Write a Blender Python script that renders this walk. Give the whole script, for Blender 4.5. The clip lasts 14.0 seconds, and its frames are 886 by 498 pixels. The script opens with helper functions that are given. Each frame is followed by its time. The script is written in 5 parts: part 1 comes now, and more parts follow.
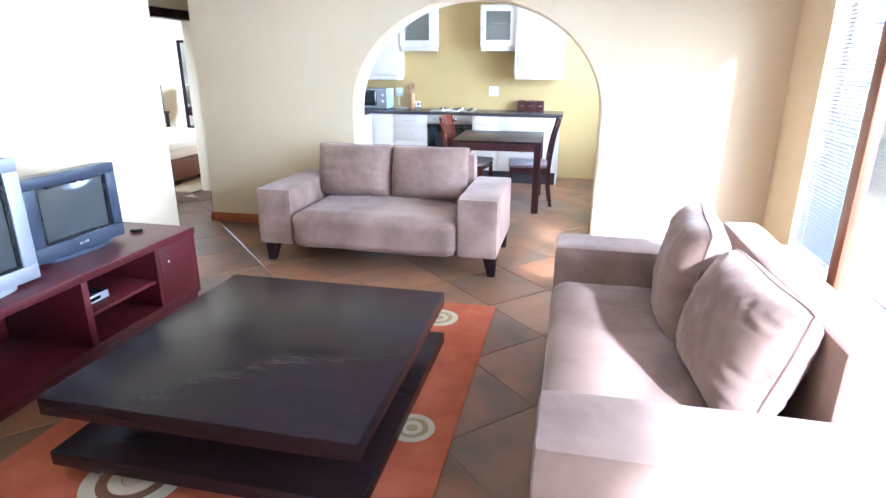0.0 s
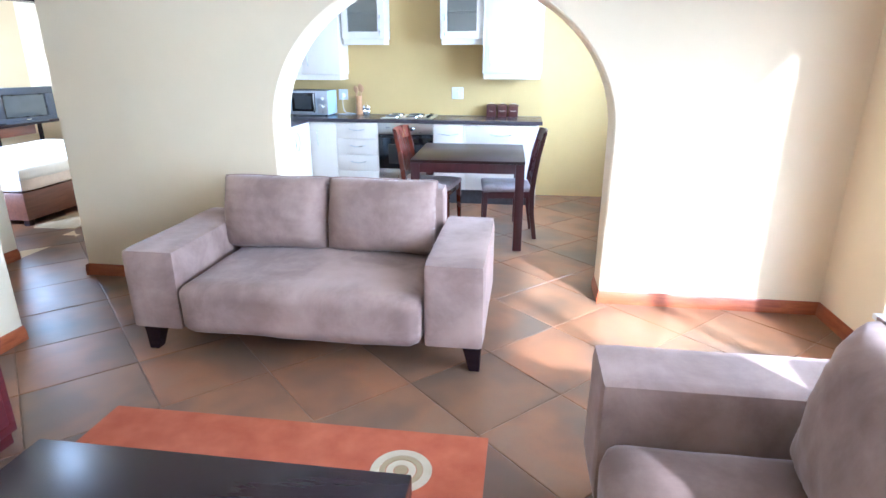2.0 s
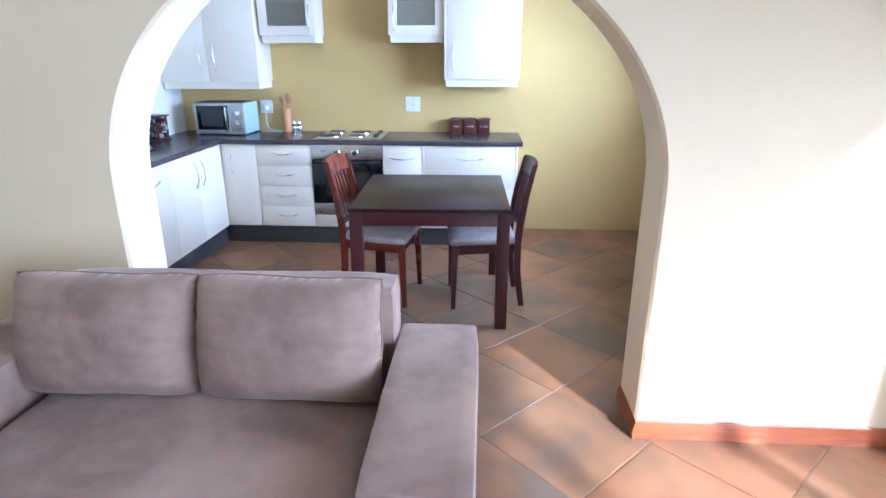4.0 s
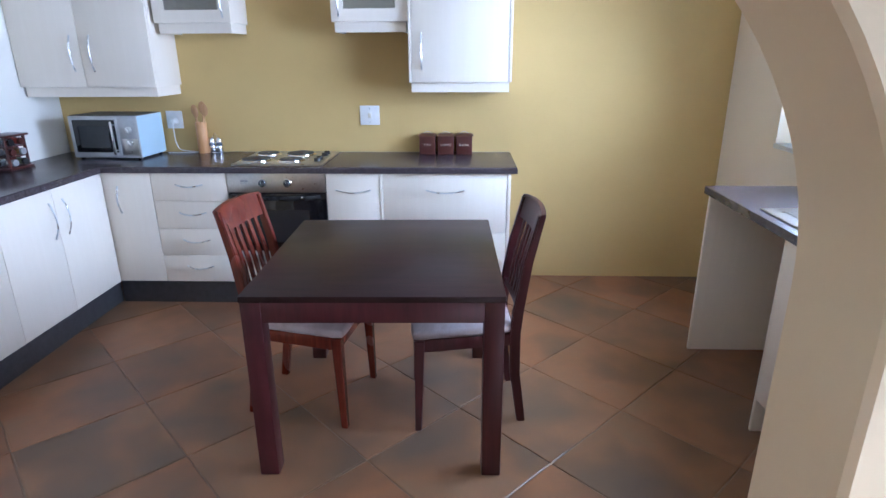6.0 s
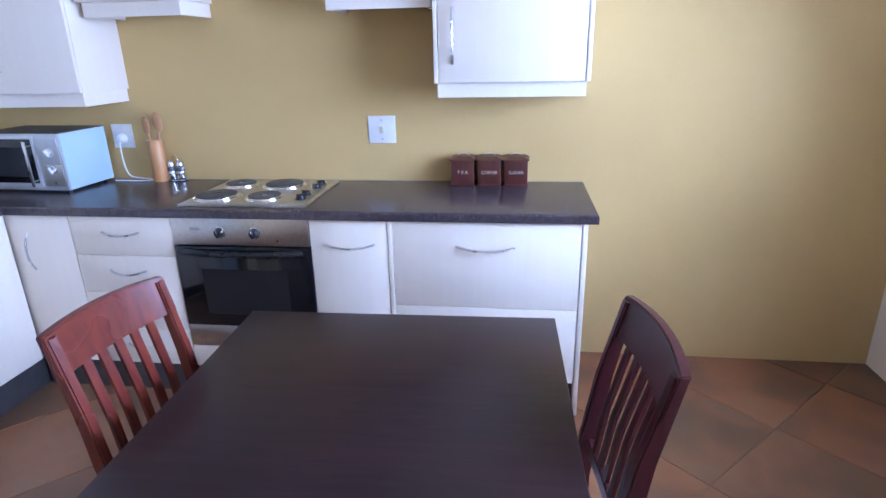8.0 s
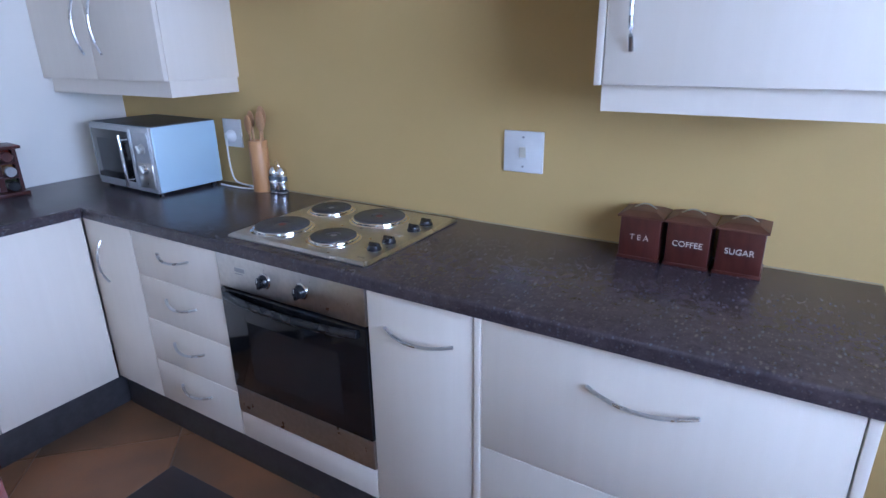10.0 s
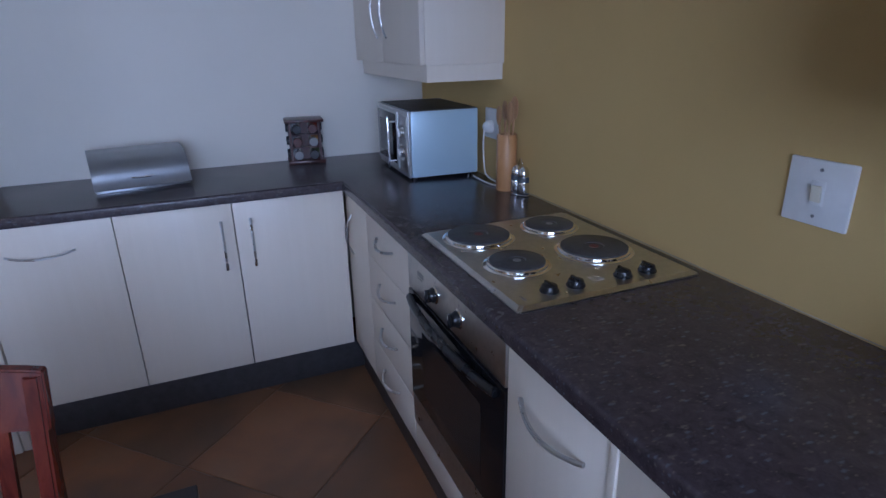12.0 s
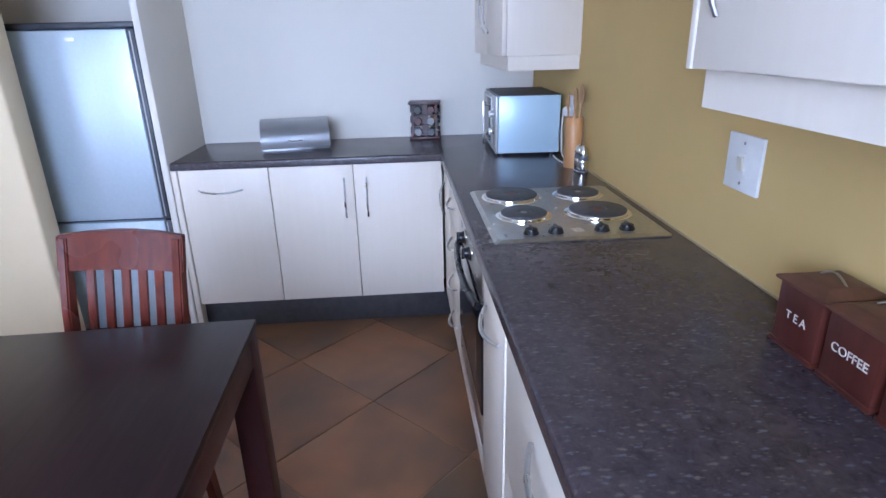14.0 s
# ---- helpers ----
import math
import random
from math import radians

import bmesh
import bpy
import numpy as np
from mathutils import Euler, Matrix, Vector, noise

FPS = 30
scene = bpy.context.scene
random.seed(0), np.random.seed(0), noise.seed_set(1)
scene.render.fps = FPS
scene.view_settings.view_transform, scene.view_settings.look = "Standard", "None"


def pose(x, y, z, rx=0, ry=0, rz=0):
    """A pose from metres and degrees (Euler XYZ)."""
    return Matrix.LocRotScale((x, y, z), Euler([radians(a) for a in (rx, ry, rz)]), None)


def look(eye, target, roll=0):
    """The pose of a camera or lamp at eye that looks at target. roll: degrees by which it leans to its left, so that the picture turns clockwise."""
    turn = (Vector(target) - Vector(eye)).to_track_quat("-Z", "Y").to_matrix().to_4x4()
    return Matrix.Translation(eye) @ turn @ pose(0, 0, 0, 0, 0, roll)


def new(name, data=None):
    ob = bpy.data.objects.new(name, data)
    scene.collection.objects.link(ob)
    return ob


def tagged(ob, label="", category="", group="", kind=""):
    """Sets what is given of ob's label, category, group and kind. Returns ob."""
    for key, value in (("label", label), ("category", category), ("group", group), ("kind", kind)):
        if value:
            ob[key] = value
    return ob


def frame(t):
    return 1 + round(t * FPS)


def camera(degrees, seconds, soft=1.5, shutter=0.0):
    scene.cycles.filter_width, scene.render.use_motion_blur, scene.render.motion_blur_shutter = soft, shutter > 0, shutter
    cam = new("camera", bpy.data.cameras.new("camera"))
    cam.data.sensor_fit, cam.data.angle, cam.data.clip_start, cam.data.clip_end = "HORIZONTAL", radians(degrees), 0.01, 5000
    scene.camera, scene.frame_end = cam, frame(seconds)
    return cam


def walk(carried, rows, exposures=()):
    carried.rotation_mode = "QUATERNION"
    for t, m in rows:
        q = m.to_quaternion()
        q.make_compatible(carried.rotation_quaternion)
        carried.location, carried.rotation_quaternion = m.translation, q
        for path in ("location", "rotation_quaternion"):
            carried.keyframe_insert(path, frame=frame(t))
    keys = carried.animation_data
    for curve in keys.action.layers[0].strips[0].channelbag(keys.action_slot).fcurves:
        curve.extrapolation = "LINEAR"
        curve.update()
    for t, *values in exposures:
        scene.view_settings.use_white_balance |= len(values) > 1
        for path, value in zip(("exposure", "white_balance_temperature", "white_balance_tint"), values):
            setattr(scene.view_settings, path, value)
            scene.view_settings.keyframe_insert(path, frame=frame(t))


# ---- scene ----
cam = camera(75.7, 14.0)
PATH = [
    (0, (0.068, 0.466, 1.515), (-0.341, 2.323, 0.895), 0.2),
    (0.5, (-0.012, 0.768, 1.504), (-0.382, 2.632, 0.881), 0.0),
    (1, (-0.076, 1.125, 1.525), (-0.41, 2.993, 0.894), 0.1),
    (1.5, (-0.171, 1.469, 1.539), (-0.472, 3.342, 0.903), 0.0),
    (2, (-0.244, 1.833, 1.537), (-0.503, 3.711, 0.9), 0.1),
    (2.5, (-0.307, 2.21, 1.565), (-0.537, 4.089, 0.921), 0.3),
    (3, (-0.369, 2.568, 1.586), (-0.572, 4.448, 0.937), 0.5),
    (3.2, (-0.403, 2.695, 1.59), (-0.578, 4.579, 0.94), 0.6),
    (5.3, (-0.368, 4.181, 1.569), (-0.452, 6.07, 0.916), -0.5),
    (5.5, (-0.359, 4.29, 1.542), (-0.437, 6.182, 0.899), -0.4),
    (6, (-0.363, 4.592, 1.535), (-0.434, 6.484, 0.891), -0.3),
    (6.5, (-0.354, 4.88, 1.516), (-0.423, 6.773, 0.874), -0.4),
    (7, (-0.361, 5.188, 1.524), (-0.436, 7.078, 0.875), -0.4),
    (7.2, (-0.358, 5.307, 1.524), (-0.463, 7.193, 0.868), -0.7),
    (9.3, (-0.371, 6.578, 1.466), (-0.987, 8.362, 0.805), -0.6),
    (9.5, (-0.358, 6.67, 1.464), (-1.07, 8.416, 0.799), -0.7),
    (10, (-0.291, 6.879, 1.47), (-1.28, 8.48, 0.793), -0.9),
    (10.5, (-0.279, 7.043, 1.445), (-1.473, 8.498, 0.769), -0.8),
    (11, (-0.317, 7.196, 1.454), (-1.703, 8.466, 0.77), -0.9),
    (11.5, (-0.325, 7.339, 1.458), (-1.914, 8.337, 0.765), -1.2),
    (12, (-0.3, 7.436, 1.442), (-2.033, 8.157, 0.752), -1.1),
    (12.5, (-0.187, 7.5, 1.435), (-1.981, 8.053, 0.747), -1.2),
    (13, (-0.042, 7.549, 1.437), (-1.866, 7.993, 0.748), -1.3),
    (13.5, (0.095, 7.63, 1.442), (-1.752, 7.962, 0.751), -1.3),
    (14, (0.213, 7.745, 1.429), (-1.659, 7.873, 0.739), -1.4),
]
EXPOSURES = [(0.0, 1.83, 4810, 14), (1.5, 1.79, 4660, 13), (3.0, 1.64, 4600, 13), (5.3, 0.88, 4860, 17), (6.0, 0.83, 4930, 18), (7.0, 1.09, 4600, 27), (9.5, 0.45, 4800, 24), (10.0, 0.28, 4740, 23), (10.5, 0.08, 4690, 22), (11.0, -0.27, 4650, 22), (11.5, -0.80, 4800, 26), (12.0, -0.75, 4850, 25), (12.5, -0.47, 4910, 25), (13.0, -0.13, 4980, 25), (13.5, 0.13, 5060, 25), (14.0, 0.43, 5060, 23)]
walk(cam, [(t, look(eye, target, roll)) for t, eye, target, roll in PATH], EXPOSURES)

# ---- light ----
world = bpy.data.worlds.new("sky")
scene.world = world
world.use_nodes = True
_n = world.node_tree.nodes
_sky = _n.new("ShaderNodeTexSky")
_sky.sky_type = "NISHITA"
_sky.sun_disc = False
_sky.sun_elevation, _sky.sun_rotation = radians(30), radians(147)
world.node_tree.links.new(_sky.outputs[0], _n["Background"].inputs[0])
_n["Background"].inputs[1].default_value = 0.06

_sun = bpy.data.lights.new("sun", "SUN")
_sun.energy, _sun.angle, _sun.color = 5.0, radians(2.4), (1.0, 0.96, 0.90)
sun = new("sun", _sun)
sun.matrix_world = look((23.8, -36.4, 25.1), (0, 0, 0))


def window_light(name, eye, target, w, h, watts, colour):
    d = bpy.data.lights.new(name, "AREA")
    d.shape, d.size, d.size_y, d.energy, d.color = "RECTANGLE", w, h, watts, colour
    o = new(name, d)
    o.matrix_world = look(eye, target)
    return o


DAY = (0.84, 0.93, 1.0)
SKYBLUE = (0.80, 0.91, 1.0)
window_light("daylight_living", (1.93, 3.15, 1.25), (0.0, 3.15, 1.10), 3.3, 1.85, 38, DAY).data.spread = radians(124)
window_light("daylight_kitchen", (1.395, 6.95, 1.58), (-1.9, 6.90, 0.70), 1.44, 0.98, 44, SKYBLUE).data.spread = radians(134)
# Fill light added in an unseen south opening to brighten the bedroom.
window_light("bedroom_fill_light", (-6.1, 4.80, 1.6), (-5.9, 7.0, 1.1), 0.9, 1.2, 46, DAY).data.spread = radians(84)
# Light from an unseen west window, for the sheen on the passage floor.
window_light("daylight_bedroom_side", (-7.53, 8.45, 1.62), (-3.4, 5.2, 0.3), 1.15, 0.95, 10, DAY).data.spread = radians(110)

# ---- helpers of this scene ----


def box(x0, x1, y0, y1, z0, z1, bev=0.0, seg=2):
    bm = bmesh.new()
    bmesh.ops.create_cube(bm, size=1.0, matrix=Matrix.Translation(((x0 + x1) / 2, (y0 + y1) / 2, (z0 + z1) / 2)) @ Matrix.Diagonal((x1 - x0, y1 - y0, z1 - z0, 1)))
    if bev > 0:
        bmesh.ops.bevel(bm, geom=bm.edges[:], offset=bev, segments=seg, affect="EDGES", profile=0.5)
    return bm


def ring_plate(a0, a1, c0, c1, b0, b1, d0, d1, y0, y1):
    """Plate in the xz plane from y0 to y1: outer rectangle a0..a1, c0..c1 with the hole b0..b1, d0..d1."""
    bm = bmesh.new()
    out, inn = ((a0, c0), (a1, c0), (a1, c1), (a0, c1)), ((b0, d0), (b1, d0), (b1, d1), (b0, d1))
    v = [[bm.verts.new((x, y, z)) for x, z in pts] for y in (y0, y1) for pts in (out, inn)]
    for k in range(4):
        n = (k + 1) % 4
        bm.faces.new((v[0][k], v[0][n], v[1][n], v[1][k]))
        bm.faces.new((v[2][k], v[3][k], v[3][n], v[2][n]))
        bm.faces.new((v[0][k], v[2][k], v[2][n], v[0][n]))
        bm.faces.new((v[1][k], v[1][n], v[3][n], v[3][k]))
    bmesh.ops.recalc_face_normals(bm, faces=bm.faces[:])
    return bm


def cyl(r, z0, z1, x=0.0, y=0.0, r2=None, n=28, bev=0.0):
    bm = bmesh.new()
    bmesh.ops.create_cone(bm, cap_ends=True, segments=n, radius1=r, radius2=r if r2 is None else r2, depth=z1 - z0, matrix=Matrix.Translation((x, y, (z0 + z1) / 2)))
    if bev > 0:
        es = [e for e in bm.edges if len(e.link_faces) == 2 and e.calc_face_angle(0) > 0.9]
        bmesh.ops.bevel(bm, geom=es, offset=bev, segments=2, affect="EDGES", profile=0.5)
    return bm


def lathe(profile, n=32, x=0.0, y=0.0, z=0.0):
    """A turned shape from (radius, height) pairs."""
    bm = bmesh.new()
    rings = []
    for r, h in profile:
        rings.append([bm.verts.new((x + r * math.cos(2 * math.pi * k / n), y + r * math.sin(2 * math.pi * k / n), z + h)) for k in range(n)])
    for a, b in zip(rings, rings[1:]):
        for k in range(n):
            bm.faces.new((a[k], a[(k + 1) % n], b[(k + 1) % n], b[k]))
    bm.faces.new(rings[0][::-1])
    bm.faces.new(rings[-1])
    return bm


def tube(path, r, n=10, squash=1.0):
    """A round bar along a path of points."""
    bm = bmesh.new()
    pts = [Vector(p) for p in path]
    rings = []
    for i, p in enumerate(pts):
        d = (pts[min(i + 1, len(pts) - 1)] - pts[max(i - 1, 0)]).normalized()
        u = d.orthogonal().normalized() if abs(d.z) > 0.95 else d.cross(Vector((0, 0, 1))).normalized()
        v = d.cross(u)
        rings.append([bm.verts.new(p + r * (math.cos(2 * math.pi * k / n) * u + squash * math.sin(2 * math.pi * k / n) * v)) for k in range(n)])
    for a, b in zip(rings, rings[1:]):
        for k in range(n):
            bm.faces.new((a[k], a[(k + 1) % n], b[(k + 1) % n], b[k]))
    bm.faces.new(rings[0][::-1])
    bm.faces.new(rings[-1])
    return bm


def extrude(outline, z0, z1, bev=0.0, seg=3, top_only=True):
    bm = bmesh.new()
    f = bm.faces.new([bm.verts.new((x, y, z0)) for x, y in outline])
    up = bmesh.ops.extrude_face_region(bm, geom=[f])
    bmesh.ops.translate(bm, vec=(0, 0, z1 - z0), verts=[v for v in up["geom"] if isinstance(v, bmesh.types.BMVert)])
    bmesh.ops.recalc_face_normals(bm, faces=bm.faces[:])
    if bev > 0:
        es = [e for e in bm.edges if all(v.co.z > z1 - 1e-6 for v in e.verts) or (not top_only)]
        bmesh.ops.bevel(bm, geom=es, offset=bev, segments=seg, affect="EDGES", profile=0.5)
    return bm


def join(*bms):
    out = bmesh.new()
    for b in bms:
        m = bpy.data.meshes.new("tmp")
        b.to_mesh(m)
        b.free()
        out.from_mesh(m)
        bpy.data.meshes.remove(m)
    return out


def turned(bm, m):
    bm.transform(m)
    return bm


def mesh_of(name, bm, material, smooth=35):
    me = bpy.data.meshes.new(name)
    bm.to_mesh(me)
    bm.free()
    if smooth:
        for p in me.polygons:
            p.use_smooth = True
        me.set_sharp_from_angle(angle=radians(smooth))
    me.materials.append(material)
    return me


def part(name, bm, material, parent, label="", smooth=35):
    ob = new(name, mesh_of(name, bm, material, smooth))
    ob.parent = parent
    if label:
        tagged(ob, label)
    return ob


def thing(name, loc, label, category, group="", rz=0.0):
    ob = new(name)
    ob.empty_display_size = 0.1
    ob.matrix_world = pose(*loc, 0, 0, rz)
    return tagged(ob, label, category, group)


def solo(name, bm, material, label, category, loc=(0, 0, 0), rz=0.0, group="", smooth=35):
    ob = new(name, mesh_of(name, bm, material, smooth))
    ob.matrix_world = pose(*loc, 0, 0, rz)
    return tagged(ob, label, category, group)


def built(name, bm, material, label, category, smooth=35):
    ob = new(name, mesh_of(name, bm, material, smooth))
    return tagged(ob, label, category, kind="structure")


def writing(name, text, size, material, parent, m, depth=0.0006):
    cu = bpy.data.curves.new(name, "FONT")
    cu.body, cu.size, cu.extrude, cu.align_x, cu.align_y = text, size, depth, "CENTER", "CENTER"
    tmp = bpy.data.objects.new(name, cu)
    scene.collection.objects.link(tmp)
    me = bpy.data.meshes.new_from_object(tmp.evaluated_get(bpy.context.evaluated_depsgraph_get()))
    bpy.data.objects.remove(tmp)
    me.materials.clear()
    me.materials.append(material)
    me.transform(m)
    ob = new(name, me)
    ob.parent = parent
    return ob


# ---- materials ----
def lin(r, g, b):
    return (r, g, b, 1.0)


class Mat:
    """A principled material and the few nodes that most surfaces here share."""

    def __init__(self, name, rough=0.5, metal=0.0, spec=0.5):
        self.mat = bpy.data.materials.new(name)
        self.mat.use_nodes = True
        self.t = self.mat.node_tree
        self.b = self.t.nodes["Principled BSDF"]
        self.b.inputs["Roughness"].default_value = rough
        self.b.inputs["Metallic"].default_value = metal
        self.b.inputs["Specular IOR Level"].default_value = spec
        self.c = self.t.nodes.new("ShaderNodeTexCoord").outputs["Object"]

    def link(self, a, b):
        self.t.links.new(a, b)

    def node(self, kind, **inputs):
        n = self.t.nodes.new(kind)
        for k, v in inputs.items():
            n.inputs[k.replace("_", " ")].default_value = v
        return n

    def mapped(self, scale=(1, 1, 1), rot=(0, 0, 0)):
        m = self.t.nodes.new("ShaderNodeMapping")
        m.inputs["Scale"].default_value = scale
        m.inputs["Rotation"].default_value = rot
        self.link(self.c, m.inputs["Vector"])
        return m.outputs[0]

    def noise(self, scale, detail=4.0, rough=0.55, stretch=(1, 1, 1), distort=0.0):
        n = self.node("ShaderNodeTexNoise", Scale=scale, Detail=detail, Roughness=rough, Distortion=distort)
        self.link(self.mapped(stretch), n.inputs["Vector"])
        return n.outputs["Fac"]

    def ramp(self, fac, stops):
        r = self.t.nodes.new("ShaderNodeValToRGB")
        e = r.color_ramp.elements
        e[0].position, e[0].color = stops[0][0], lin(*stops[0][1])
        e[1].position, e[1].color = stops[-1][0], lin(*stops[-1][1])
        for p, c in stops[1:-1]:
            e.new(p).color = lin(*c)
        self.link(fac, r.inputs[0])
        return r.outputs[0]

    def mix(self, fac, a, b, mode="MIX"):
        n = self.t.nodes.new("ShaderNodeMix")
        n.data_type, n.blend_type = "RGBA", mode
        for sock, v in ((n.inputs[0], fac), (n.inputs[6], a), (n.inputs[7], b)):
            if hasattr(v, "is_output"):
                self.link(v, sock)
            else:
                sock.default_value = v if not isinstance(v, tuple) else lin(*v)
        return n.outputs[2]

    def span(self, fac, lo, hi):
        n = self.t.nodes.new("ShaderNodeMapRange")
        n.inputs["To Min"].default_value, n.inputs["To Max"].default_value = lo, hi
        self.link(fac, n.inputs["Value"])
        return n.outputs[0]

    def colour(self, v):
        if hasattr(v, "is_output"):
            self.link(v, self.b.inputs["Base Color"])
        else:
            self.b.inputs["Base Color"].default_value = lin(*v)
        return self

    def gloss(self, v):
        self.link(v, self.b.inputs["Roughness"])
        return self

    def bump(self, height, strength=0.2, dist=0.002):
        n = self.t.nodes.new("ShaderNodeBump")
        n.inputs["Strength"].default_value, n.inputs["Distance"].default_value = strength, dist
        self.link(height, n.inputs["Height"])
        self.link(n.outputs[0], self.b.inputs["Normal"])
        return self


def plaster(name, base, deep):
    m = Mat(name, 0.75, spec=0.25)
    m.colour(m.ramp(m.noise(1.3, 5, 0.6), [(0.3, deep), (0.7, base)]))
    m.bump(m.noise(38, 6, 0.65), 0.22, 0.003)
    return m.mat


def plain(name, c, rough=0.5, metal=0.0, vary=0.12, scale=30, bump=0.06, spec=0.5):
    m = Mat(name, rough, metal, spec)
    m.colour(m.ramp(m.noise(scale), [(0.3, tuple(v * (1 - vary) for v in c)), (0.7, tuple(min(1, v * (1 + vary)) for v in c))]))
    m.gloss(m.span(m.noise(scale * 0.4), max(0.02, rough - 0.08), rough + 0.08))
    if bump:
        m.bump(m.noise(scale * 6), bump, 0.001)
    return m.mat


def wood(name, dark, light, rough=0.35, stretch=(14, 14, 1.2), scale=3.0, bump=0.08, wear=1.0):
    m = Mat(name, rough)
    grain = m.noise(scale, 6, 0.6, stretch, 0.6)
    broad = m.noise(2.2, 2)
    m.colour(m.mix(m.span(broad, 0.0, 0.45), m.ramp(grain, [(0.3, dark), (0.72, light)]), dark))
    m.gloss(m.span(m.noise(3, 2), rough - 0.03 * wear, rough + 0.05 * wear))
    if bump:
        m.bump(grain, bump, 0.0006)
    return m.mat


CREAM = plaster("cream_plaster", (0.80, 0.66, 0.435), (0.76, 0.62, 0.40))
LIGHT_CREAM = plaster("pale_cream_plaster", (0.82, 0.72, 0.56), (0.79, 0.69, 0.53))
OLIVE = plaster("mustard_plaster", (0.615, 0.445, 0.178), (0.57, 0.405, 0.157))
PALE = plaster("off_white_plaster", (0.80, 0.76, 0.68), (0.76, 0.72, 0.64))
WHITE_CEIL = plaster("white_ceiling_paint", (0.82, 0.81, 0.78), (0.80, 0.79, 0.76))
SKIRT = wood("varnished_skirting", (0.22, 0.05, 0.015), (0.42, 0.12, 0.035), 0.3, (2, 2, 14))
ESPRESSO = wood("espresso_wood", (0.017, 0.009, 0.010), (0.025, 0.013, 0.014), 0.25, (1.5, 14, 14), bump=0.0, wear=0.2)
ESPRESSO.node_tree.nodes["Principled BSDF"].inputs["Specular IOR Level"].default_value = 0.18
ESPRESSO_TABLE = wood("dark_table_wood", (0.016, 0.008, 0.008), (0.034, 0.016, 0.015), 0.30, (1.5, 14, 14), bump=0.03)
ESPRESSO_TABLE.node_tree.nodes["Principled BSDF"].inputs["Specular IOR Level"].default_value = 0.22
MAHOGANY = wood("mahogany_veneer", (0.055, 0.008, 0.010), (0.13, 0.018, 0.020), 0.3, (14, 1.5, 14))
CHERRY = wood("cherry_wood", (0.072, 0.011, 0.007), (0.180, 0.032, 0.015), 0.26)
LIMED = wood("limed_wood_laminate", (0.765, 0.69, 0.585), (0.795, 0.722, 0.62), 0.36, (16, 16, 0.7), 2.0, 0.01)
STEEL = plain("brushed_steel", (0.55, 0.53, 0.49), 0.30, 1.0, 0.08, 60, 0.04)
CHROME = plain("chrome", (0.78, 0.78, 0.78), 0.10, 1.0, 0.03, 20, 0)
NICKEL = plain("satin_nickel", (0.62, 0.62, 0.62), 0.28, 1.0, 0.05, 40, 0)
BLACK = plain("black_plastic", (0.012, 0.012, 0.013), 0.28, 0, 0.2, 40, 0.02)
BLACKGLASS = plain("black_glass", (0.006, 0.006, 0.007), 0.06, 0, 0.1, 5, 0)
IRON = plain("cast_iron_plate", (0.060, 0.061, 0.066), 0.48, 0.0, 0.2, 60, 0.10, 0.5)
WHITE_PLASTIC = plain("white_plastic", (0.80, 0.80, 0.78), 0.35, 0, 0.03, 30, 0)
# Microwave shell coloured light blue to stand for the sky it reflects.
SKY_TINTED_SHELL = plain("silver_enamel_sky_tint", (0.53, 0.69, 0.80), 0.34, 0.15, 0.02, 3, 0)
BLUE_GREY = plain("grey_blue_plastic", (0.043, 0.054, 0.078), 0.32, 0.0, 0.1, 40, 0.02)
SILVER_PLASTIC = plain("silver_plastic", (0.45, 0.46, 0.47), 0.35, 0.4, 0.05, 40, 0.02)
BAMBOO = wood("bamboo", (0.45, 0.22, 0.08), (0.62, 0.34, 0.14), 0.4)
SPOON = wood("spoon_wood", (0.42, 0.22, 0.09), (0.60, 0.36, 0.17), 0.5)
INK = plain("white_ink", (0.62, 0.57, 0.50), 0.5, 0, 0.05, 50, 0)
GREYMARK = plain("grey_print", (0.30, 0.30, 0.30), 0.5, 0, 0.05, 50, 0)
TAN_LEATHER = wood("reddish_brown_board", (0.050, 0.012, 0.009), (0.105, 0.027, 0.018), 0.32, (10, 10, 2))
# Silver with the blue of reflected daylight put into its base colour.
FRIDGE = plain("fridge_silver_sky_tint", (0.58, 0.67, 0.74), 0.34, 0.35, 0.03, 60, 0.03)
CHARCOAL = plain("charcoal_trim", (0.05, 0.055, 0.065), 0.4, 0, 0.1, 40, 0.02)
LINEN = plain("bed_linen", (0.72, 0.60, 0.52), 0.9, 0, 0.05, 25, 0.3)
GROUT = plain("grout", (0.205, 0.142, 0.098), 0.85, 0, 0.35, 9, 0.3)
RED_WOOD_FRAME = wood("meranti_frame", (0.16, 0.05, 0.025), (0.30, 0.11, 0.05), 0.35)


def suede(name, a, b):
    m = Mat(name, 0.92, spec=0.2)
    nap = m.noise(3.6, 5, 0.62, distort=0.25)
    fine = m.noise(260, 3)
    brushed = m.ramp(m.noise(1.7, 3, 0.5, distort=0.4), [(0.55, (0, 0, 0)), (0.70, (0.55, 0.55, 0.55))])
    lit = m.mix(brushed, m.ramp(nap, [(0.36, a), (0.62, b)]), tuple(min(1.0, v * 1.22) for v in b))
    m.colour(m.mix(m.span(fine, 0.0, 0.25), lit, a))
    m.b.inputs["Sheen Weight"].default_value = 0.35
    m.b.inputs["Sheen Roughness"].default_value = 0.4
    m.b.inputs["Sheen Tint"].default_value = lin(0.9, 0.8, 0.75)
    m.bump(m.noise(14, 5, 0.6), 0.25, 0.004)
    return m.mat


SUEDE = suede("taupe_microsuede", (0.235, 0.152, 0.115), (0.375, 0.256, 0.198))
